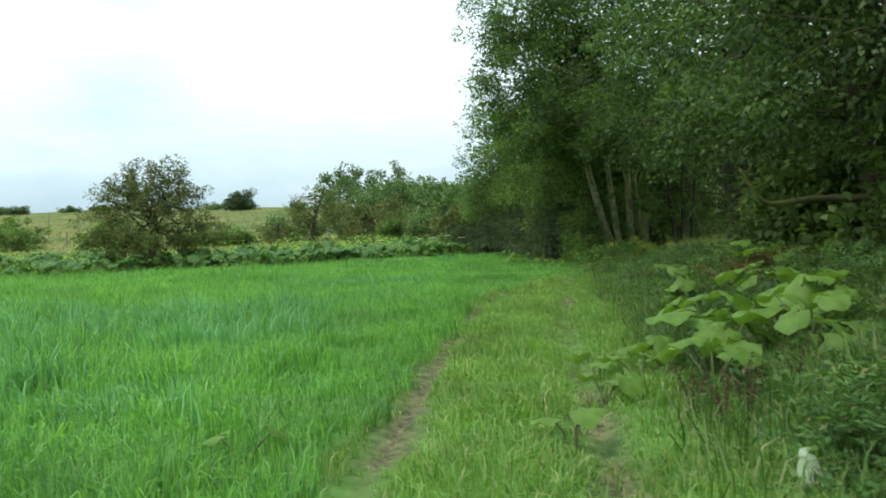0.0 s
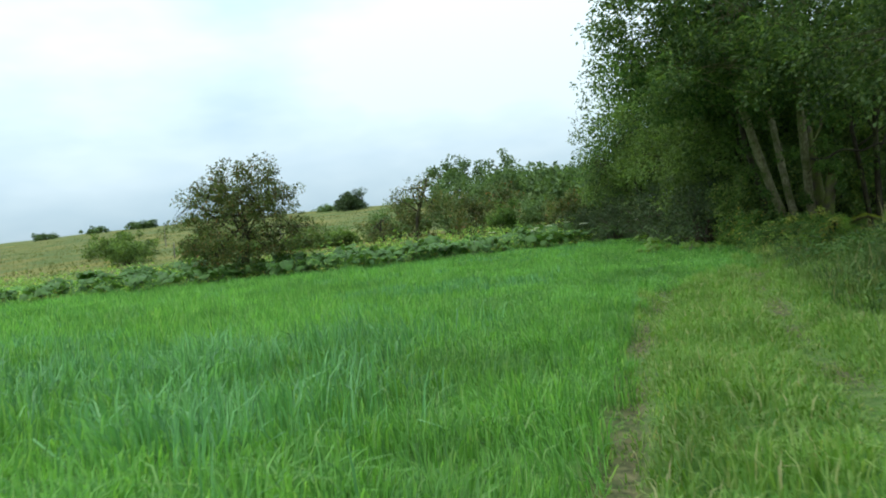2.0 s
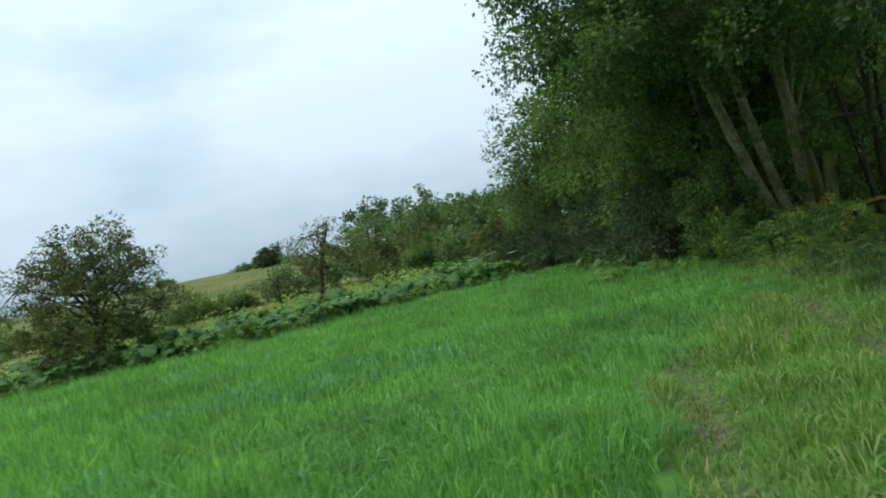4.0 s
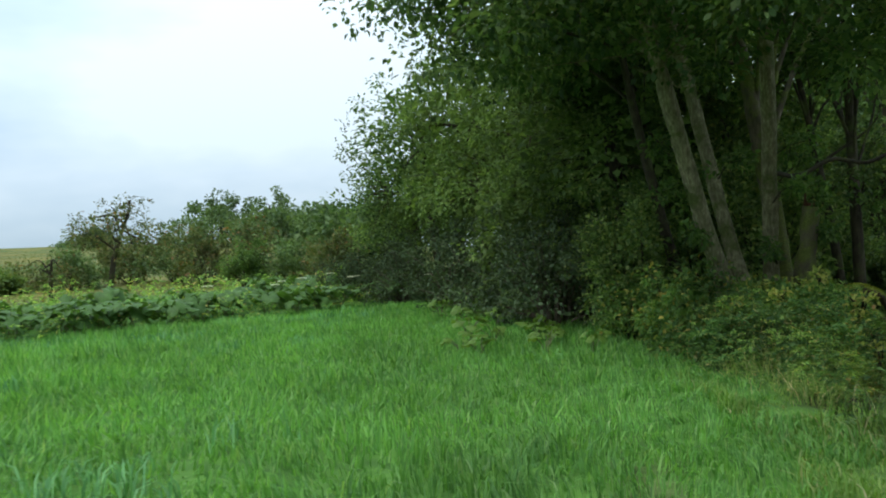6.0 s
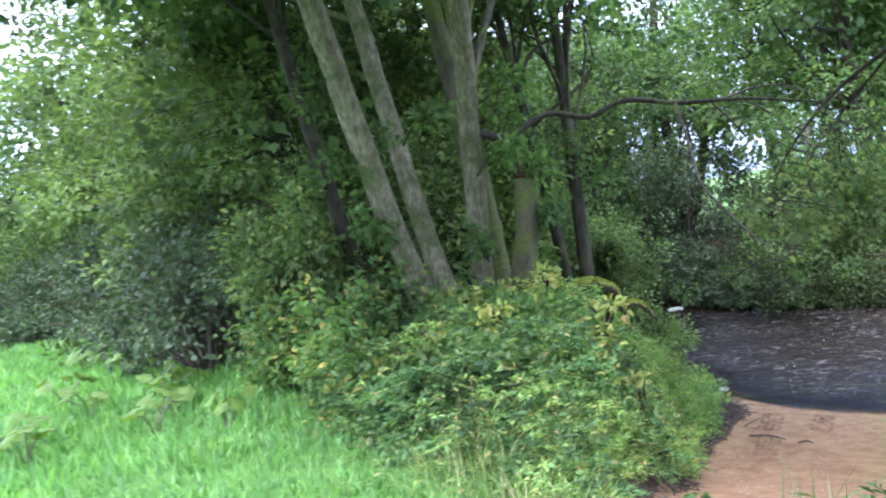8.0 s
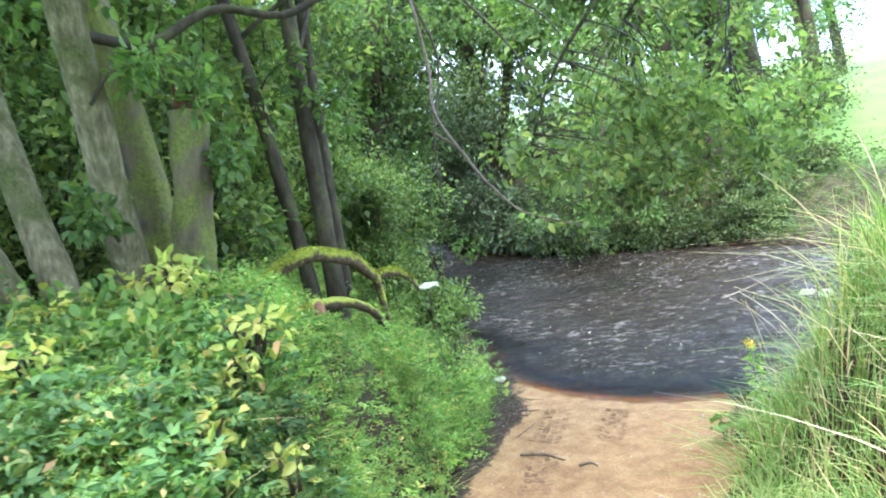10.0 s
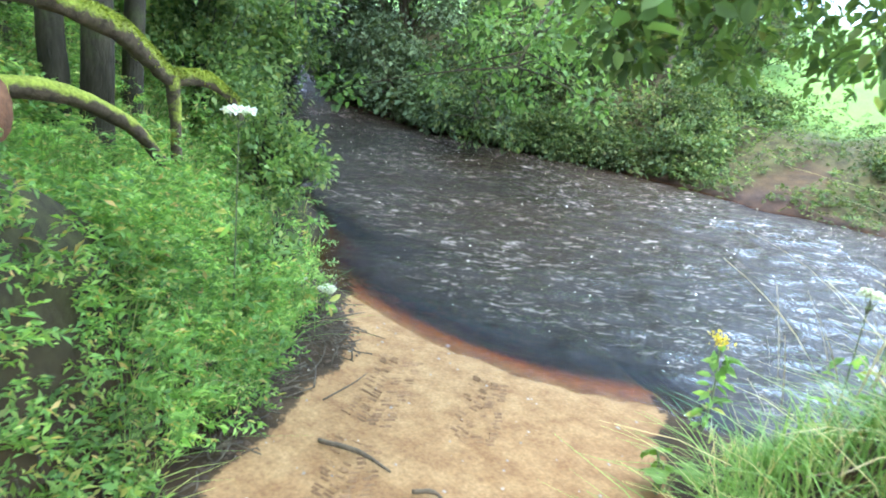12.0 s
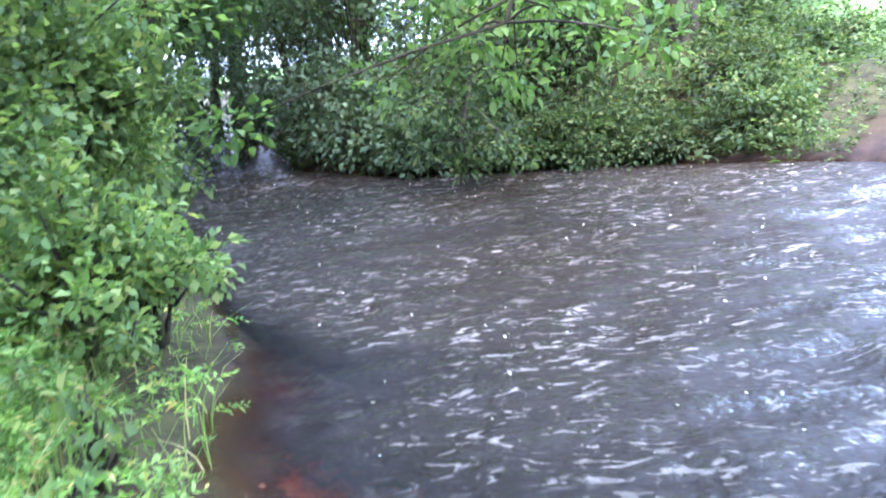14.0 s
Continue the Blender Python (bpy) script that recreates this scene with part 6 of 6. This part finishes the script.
def dock(at, tall, stems, seed):
    """Dead dock: brown stems, each ending in a spike of seeds."""
    g = np.random.default_rng(seed)
    plant = thing("dock_plant", at, "dead brown dock with upright seed spikes", "plant", "brown docks beside the track")
    for i in range(stems):
        a, h = g.uniform(0, 6.28), tall * g.uniform(0.7, 1.1)
        tip = np.array((0.16 * np.cos(a) * h / tall, 0.16 * np.sin(a) * h / tall, h))
        b = Batch()
        add_tube(b, [(0.02 * np.cos(a), 0.02 * np.sin(a), -0.05), tip * (0.4, 0.4, 0.5), tip], [0.006, 0.005, 0.002], sides=5, count=6)
        put(b.mesh("stem", STICK, True), "stem", plant)
        c = spline(np.array([(0, 0, 0), tip * (0.4, 0.4, 0.5), tip]), 40)[16:]
        c = np.repeat(c, 3, 0) + g.normal(0, 0.012, (24 * 3, 3))
        f = Batch()
        f.add(*leaf_quads(c, unit(g.normal(0, 1, c.shape)), 0.022, g, 0.8, 0.2))
        tagged(put(f.mesh("seed_spike", DOCK), "seed_spike", plant, "rusty brown seed spike"), kind="stuff")


for k, (x, y, tall, stems) in enumerate(((1.75, 5.8, 0.45, 4), (1.98, 6.05, 0.5, 5), (1.62, 6.35, 0.42, 3), (2.5, 6.4, 0.5, 3))):
    dock(on_ground(x, y), tall, stems, 800 + k)

ragwort = thing("ragwort_plant", on_ground(9.35, 29.75), "tall yellow-flowered ragwort on the water's edge", "plant")
b = Batch()
add_tube(b, [(0, 0, -0.1), (0.02, 0, 0.35), (0.0, 0.03, 0.62)], [0.009, 0.008, 0.005], sides=5, count=7)
put(b.mesh("stem", STALK, True), "stem", ragwort)
f = Batch()
k = 60
f.add(*leaf_quads(np.array((0, 0.03, 0.62)) + g.normal(0, 1, (k, 3)) * (0.04, 0.04, 0.02), unit(g.normal(0, 1, (k, 3))), 0.024, g, 0.8, 0.0))
tagged(put(f.mesh("flower_head", FLOWER_YELLOW), "flower_head", ragwort, "yellow flower head"), kind="stuff")
f = Batch()
k = 40
d = unit(g.normal(0, 1, (k, 3)) * (1, 1, 0.3))
f.add(*leaf_quads(np.column_stack([np.zeros((k, 2)), np.linspace(0.05, 0.55, k)]) + d * 0.02, d, 0.11, g, 0.4, 0.2, 0.15, True))
tagged(put(f.mesh("foliage", LEAF_WEED), "foliage", ragwort), kind="stuff")

elbow = wood_piece("mossy_limb", [(7.9, 15.9, 2.2), (7.42, 15.72, 2.03), (5.98, 15.56, 2.01), (4.95, 15.44, 2.02), (4.75, 15.42, 2.3), (4.54, 15.41, 2.66)], [0.09, 0.08, 0.065, 0.055, 0.05, 0.025], BARK_MOSS, "crooked mossy limb reaching out from the bank trees", rough=0.2)
for pts in (((4.75, 15.42, 2.3), (4.5, 15.5, 2.55), (4.3, 15.3, 2.7)), ((4.65, 15.42, 2.5), (4.85, 15.5, 2.8), (5.15, 15.3, 3.0)), ((5.98, 15.56, 2.01), (6.2, 15.5, 2.25), (6.0, 15.4, 2.5))):
    b = Batch()
    add_tube(b, np.array(pts) - np.array(elbow.location), [0.022, 0.014, 0.005], sides=5)
    put(b.mesh("side_twig", BARK_MOSS, True), "side_twig", elbow)
dead = wood_piece("dead_limb", [(7.7, 14.8, 4.3), (7.02, 14.72, 4.01), (6.3, 14.63, 3.72), (5.66, 14.55, 3.54), (4.86, 14.45, 3.2)], [0.055, 0.045, 0.03, 0.022, 0.008], STICK, "bare grey dead limb among the bank trees")
for pts in (((6.3, 14.63, 3.72), (6.0, 14.5, 3.8), (5.6, 14.5, 3.72)), ((5.66, 14.55, 3.54), (5.3, 14.6, 3.3), (5.0, 14.7, 3.25)), ((6.7, 14.7, 3.85), (6.4, 14.6, 4.1), (6.2, 14.6, 4.15))):
    b = Batch()
    add_tube(b, np.array(pts) - np.array(dead.location), [0.018, 0.012, 0.004], sides=5)
    put(b.mesh("side_twig", STICK, True), "side_twig", dead)

reach = wood_piece("bare_branch", [(4.5, 31.5, 2.7), (4.95, 31.6, 2.62), (5.6, 31.6, 2.86), (6.1, 31.5, 2.76), (6.5, 31.4, 2.9), (7.14, 31.16, 2.79), (7.81, 30.74, 2.71), (8.7, 30.25, 2.5)], [0.04, 0.036, 0.032, 0.03, 0.028, 0.022, 0.015, 0.005], BARK_DARK, "long thin dark branch stretching over the ford")
for pts in (((7.14, 31.16, 2.79), (7.35, 31.2, 2.3), (7.2, 31.25, 1.5), (7.3, 31.4, 0.7)), ((7.5, 30.95, 2.75), (8.0, 30.9, 2.2), (8.2, 30.9, 1.9)), ((7.81, 30.74, 2.71), (8.2, 30.6, 2.4), (8.4, 30.6, 2.1)), ((7.6, 30.9, 2.74), (8.2, 30.7, 2.85), (8.9, 30.4, 2.55)), ((7.22, 31.25, 1.6), (7.45, 31.2, 1.4), (7.6, 31.2, 1.1))):
    b = Batch()
    add_tube(b, np.array(pts) - np.array(reach.location), [0.016] + [0.009] * (len(pts) - 2) + [0.004], sides=5)
    put(b.mesh("side_twig", STICK, True), "side_twig", reach)

droop = wood_piece("drooping_branch", [(7.14, 31.16, 2.79), (6.9, 30.7, 2.1), (6.55, 30.2, 1.72), (6.4, 29.7, 1.4), (6.3, 29.35, 1.2), (6.33, 29.1, 1.02), (6.4, 28.9, 0.95), (6.5, 28.75, 0.9)], [0.016, 0.015, 0.014, 0.014, 0.012, 0.01, 0.007, 0.003], STICK, "crooked bare branch drooping over the ford ramp with a few leaves")
f = Batch()
c = spline([(6.33, 29.1, 1.02), (6.4, 28.9, 0.95), (6.5, 28.75, 0.9)], 14) - np.array(droop.location)
c = np.repeat(c, 2, 0) + g.normal(0, 0.025, (28, 3))
f.add(*leaf_quads(c, unit(g.normal(0, 1, (28, 3)) * (1, 1, 0.4)), 0.065, g, 0.65, 0.4, 0.12, True))
tagged(put(f.mesh("foliage", LEAF_EDGE), "foliage", droop), kind="stuff")

# leafy limb reaching over the ford from the bank tree
limb = thing("overhanging_limb", (6.75, 25.1, 3.3), "leafy limb hanging over the ford ramp and water", "branch", "limbs over the river")
base = np.array(limb.location)
lines = [[(6.75, 25.1, 3.3), (7.6, 27.2, 3.4), (8.3, 29.0, 2.9), (8.7, 30.2, 2.3)], [(7.9, 28.0, 3.25), (8.9, 29.2, 2.6), (9.7, 29.9, 1.8), (10.2, 30.2, 1.2)], [(8.2, 28.7, 3.0), (7.8, 29.6, 2.4), (7.5, 30.0, 1.8), (7.3, 30.1, 1.3)]]
for k, pts in enumerate(lines):
    b = Batch()
    add_tube(b, np.array(pts) - base, [0.06, 0.045, 0.03, 0.01] if k == 0 else [0.03, 0.022, 0.014, 0.006], sides=7, rough=0.15, seed=k)
    put(b.mesh("bough", BARK_DARK, True), "bough", limb)
c = np.concatenate([spline(np.array(p), 30)[10 if k == 0 else 4:] for k, p in enumerate(lines)])
n = 150
tips = np.array((8.9, 29.95, 1.35)) + unit(g.normal(0, 1, (n, 3))) * g.random((n, 1)) ** 0.5 * (2.0, 1.0, 1.0)
tips[:, 2] = np.maximum(tips[:, 2], np.interp(tips[:, 0], (7.6, 8.4), (0.95, 0.74)) + 0.25 * g.random(n))
tw = Batch()
for t in tips:
    e = c[np.argmin(np.linalg.norm(c - t, axis=1) + 0.4 * np.maximum(t[2] - c[:, 2], 0))]
    add_tube(tw, [e - base, (e + t) / 2 - base + (0, 0, 0.08) + g.normal(0, 0.05, 3), t - base], [0.009, 0.006, 0.003], sides=3, count=5)
tagged(put(tw.mesh("branchwork", BARK_DARK), "branchwork", limb), kind="stuff")
tagged(put(clump_leaves(tips - base, g.uniform(0.12, 0.26, n), 34, 0.085, g, 0.8, None, True).mesh("foliage", LEAF_EDGE), "foliage", limb), kind="stuff")

for k, (a, b_) in enumerate((((7.16, 30.66), (7.32, 30.26)), ((7.31, 30.08), (7.4, 29.95)), ((7.8, 31.5), (8.1, 31.75)), ((7.5, 31.3), (7.85, 31.7)), ((7.4, 31.1), (7.6, 31.55)), ((7.9, 31.75), (8.2, 31.5)), ((7.4, 31.0), (7.85, 31.2)), ((7.75, 31.4), (7.95, 31.9)), ((8.0, 31.9), (8.35, 31.95)))):
    m = ((a[0] + b_[0]) / 2 + 0.03, (a[1] + b_[1]) / 2 - 0.02)
    lift = 0.02 + 0.03 * (k % 3) * (k > 1)
    wood_piece("stick", [on_ground(*a, lift), on_ground(*m, lift + 0.02), on_ground(*b_, lift)], [0.011, 0.012, 0.005] if k < 2 else [0.005, 0.0045, 0.002], STICK, "dark dead stick lying on the sand", "stick", 6, 0.2, k)

pale = thing("pale_leaf", on_ground(1.88, 4.34, 0.18), "large pale upturned leaf beside the track", "leaf")
me = BURR_LEAVES[1].copy()
me.materials.clear()
me.materials.append(PALE_LEAF)
blade = put(me, "blade", pale)
blade.matrix_local = Euler((1.1, 0.3, 0.5), "XYZ").to_matrix().to_4x4() @ Matrix.Scale(0.22, 4)
b = Batch()
add_tube(b, [(0.02, 0, -0.2), (0.01, 0.01, -0.1), (0, 0, 0)], [0.008, 0.007, 0.005], sides=5)
put(b.mesh("stalk", STALK, True), "stalk", pale)

# foam flecks drifting on the river
g = np.random.default_rng(33)
xy = scatter(650, (8, 17, 29, 42), g, lambda x, y: (np.minimum(x - np.interp(y, NEAR_Y, NEAR_X), np.interp(y, FAR_Y, FAR_X) - x) > 0.5) * 0.8)
v, f = leaf_quads(np.column_stack([xy, np.full(len(xy), WATER + 0.045)]), unit(g.normal(0, 1, (len(xy), 3)) * (1, 1, 0.02)), 0.02, g, 0.7, 0.0, 0.05)
tagged(put(mesh_np("foam", v, f, FLOWER_WHITE), "foam"), "small white foam flecks on the dark water", "foam", kind="stuff")

# tyre print and pebbles on the sand
SAND_DAMP = solid_mat("damp_sand", ((0.3, (0.15, 0.085, 0.04)), (0.7, (0.27, 0.165, 0.08))), 30, (1, 1, 1), 0.95, 0.5)
PEBBLE = solid_mat("pebble", ((0.3, (0.16, 0.13, 0.10)), (0.7, (0.42, 0.36, 0.30))), 18, (1, 1, 1), 0.8, 0.3)


def clods(centres, sizes, g, flat):
    """Low uneven lumps, each a squashed eight-cornered ring with a raised middle."""
    n = len(centres)
    a = np.linspace(0, 2 * np.pi, 7)[:-1]
    turn = g.uniform(0, 6.28, n)
    r = sizes[:, None] * g.uniform(0.6, 1.2, (n, 6))
    ring = np.stack([r * np.cos(a + turn[:, None]), r * np.sin(a + turn[:, None]), np.full((n, 6), -0.004)], -1)
    v = np.concatenate([ring, np.stack([0 * sizes, 0 * sizes, sizes * flat], -1)[:, None]], 1) + centres[:, None]
    k = 7 * np.arange(n)[:, None, None]
    f = k + np.array([(i, (i + 1) % 6, 6) for i in range(6)])[None]
    return v.reshape(-1, 3), f.reshape(-1, 3)


def tread(a, b_, half, name_seed):
    """Two staggered columns of short damp ridges pressed up between tyre lugs."""
    g = np.random.default_rng(name_seed)
    a, b_ = np.array(a), np.array(b_)
    along = (b_ - a) / np.linalg.norm(b_ - a)
    across = np.array((-along[1], along[0]))
    vs, fs = [], []
    for row in range(int(np.linalg.norm(b_ - a) / 0.042)):
        for col in (-0.75, -0.25, 0.25, 0.75):
            if g.random() < 0.3:
                continue
            c = a + along * (0.042 * row + 0.02 * (col > 0) + g.normal(0, 0.006)) + across * (col * half + g.normal(0, 0.01))
            u = unit(across + along * (0.5 if col > 0 else -0.5))
            w = np.array((-u[1], u[0]))
            length, wide, tall = half * g.uniform(0.15, 0.26), 0.011 * g.uniform(0.7, 1.3), g.uniform(0.006, 0.016)
            p = np.array([c - u * length - w * wide, c + u * length - w * wide, c + u * length + w * wide, c - u * length + w * wide, c - u * length * 0.8, c + u * length * 0.8])
            z = height(p[:, 0], p[:, 1]) + np.array((-0.005,) * 4 + (tall,) * 2)
            k = 6 * len(vs)
            vs.append(np.column_stack([p, z]))
            fs += [(k, k + 1, k + 5, k + 4), (k + 2, k + 3, k + 4, k + 5)]
    tagged(put(mesh_np("tyre_print", np.concatenate(vs), np.array(fs), SAND_DAMP), "tyre_print"), "tyre tread pressed into the damp sand", "tyre track", kind="stuff")


tread((7.5, 30.72), (8.25, 31.35), 0.15, 1)
tread((7.9, 30.3), (8.6, 30.85), 0.13, 2)
tread((6.7, 29.95), (7.4, 30.6), 0.14, 3)
# earth crumbs and twigs along the foot of the left bank
g = np.random.default_rng(46)
strip = lambda x, y: smooth(-0.1, 0.06, ramp_sl(x, y)[1] - sand_edge(ramp_sl(x, y)[0]) + 0.3 * (vnoise(x, y, 0.4, 71) - 0.5)) * smooth(1.45, 1.25, ramp_sl(x, y)[1]) * smooth(3.0, 4.5, ramp_sl(x, y)[0]) * smooth(10.0, 9.5, ramp_sl(x, y)[0])
xy = scatter(26000, (4, 9.4, 27, 34), g, strip)
v, f = clods(np.column_stack([xy, height(xy[:, 0], xy[:, 1])]), g.uniform(0.008, 0.03, len(xy)), g, 0.7)
EARTH = solid_mat("dark_earth", ((0.3, (0.035, 0.024, 0.014)), (0.7, (0.12, 0.08, 0.05))), 20, (1, 1, 1), 0.95, 0.5)
tagged(put(mesh_np("earth_crumbs", v, f, EARTH), "earth_crumbs"), "dark crumbled earth at the foot of the bank", "soil", kind="stuff")
xy = scatter(9000, (4, 9.4, 27, 34), g, strip)[:420]
b = Batch()
for x, y in xy:
    a, r = g.uniform(0, 6.28), g.uniform(0.04, 0.16)
    p = np.array([(x - r * np.cos(a), y - r * np.sin(a)), (x, y), (x + r * np.cos(a), y + r * np.sin(a))]) + g.normal(0, 0.012, (3, 2))
    add_tube(b, np.column_stack([p, height(p[:, 0], p[:, 1]) + g.uniform(0.01, 0.06, 3)]), [0.005, 0.005, 0.002], sides=4, count=4)
tagged(put(b.mesh("twigs", STICK), "twigs"), "thin dead twigs littering the foot of the bank", "twigs", kind="stuff")
g = np.random.default_rng(44)
xy = scatter(420, (5, 9.4, 28, 33), g, lambda x, y: (np.abs(ramp_sl(x, y)[1]) < 1.25) * (ramp_sl(x, y)[0] > 4))
v, f = clods(np.column_stack([xy, height(xy[:, 0], xy[:, 1])]), g.uniform(0.006, 0.02, len(xy)), g, 0.6)
tagged(put(mesh_np("pebbles", v, f, PEBBLE, True), "pebbles"), "small pale pebbles scattered on the sand", "pebbles", kind="stuff")
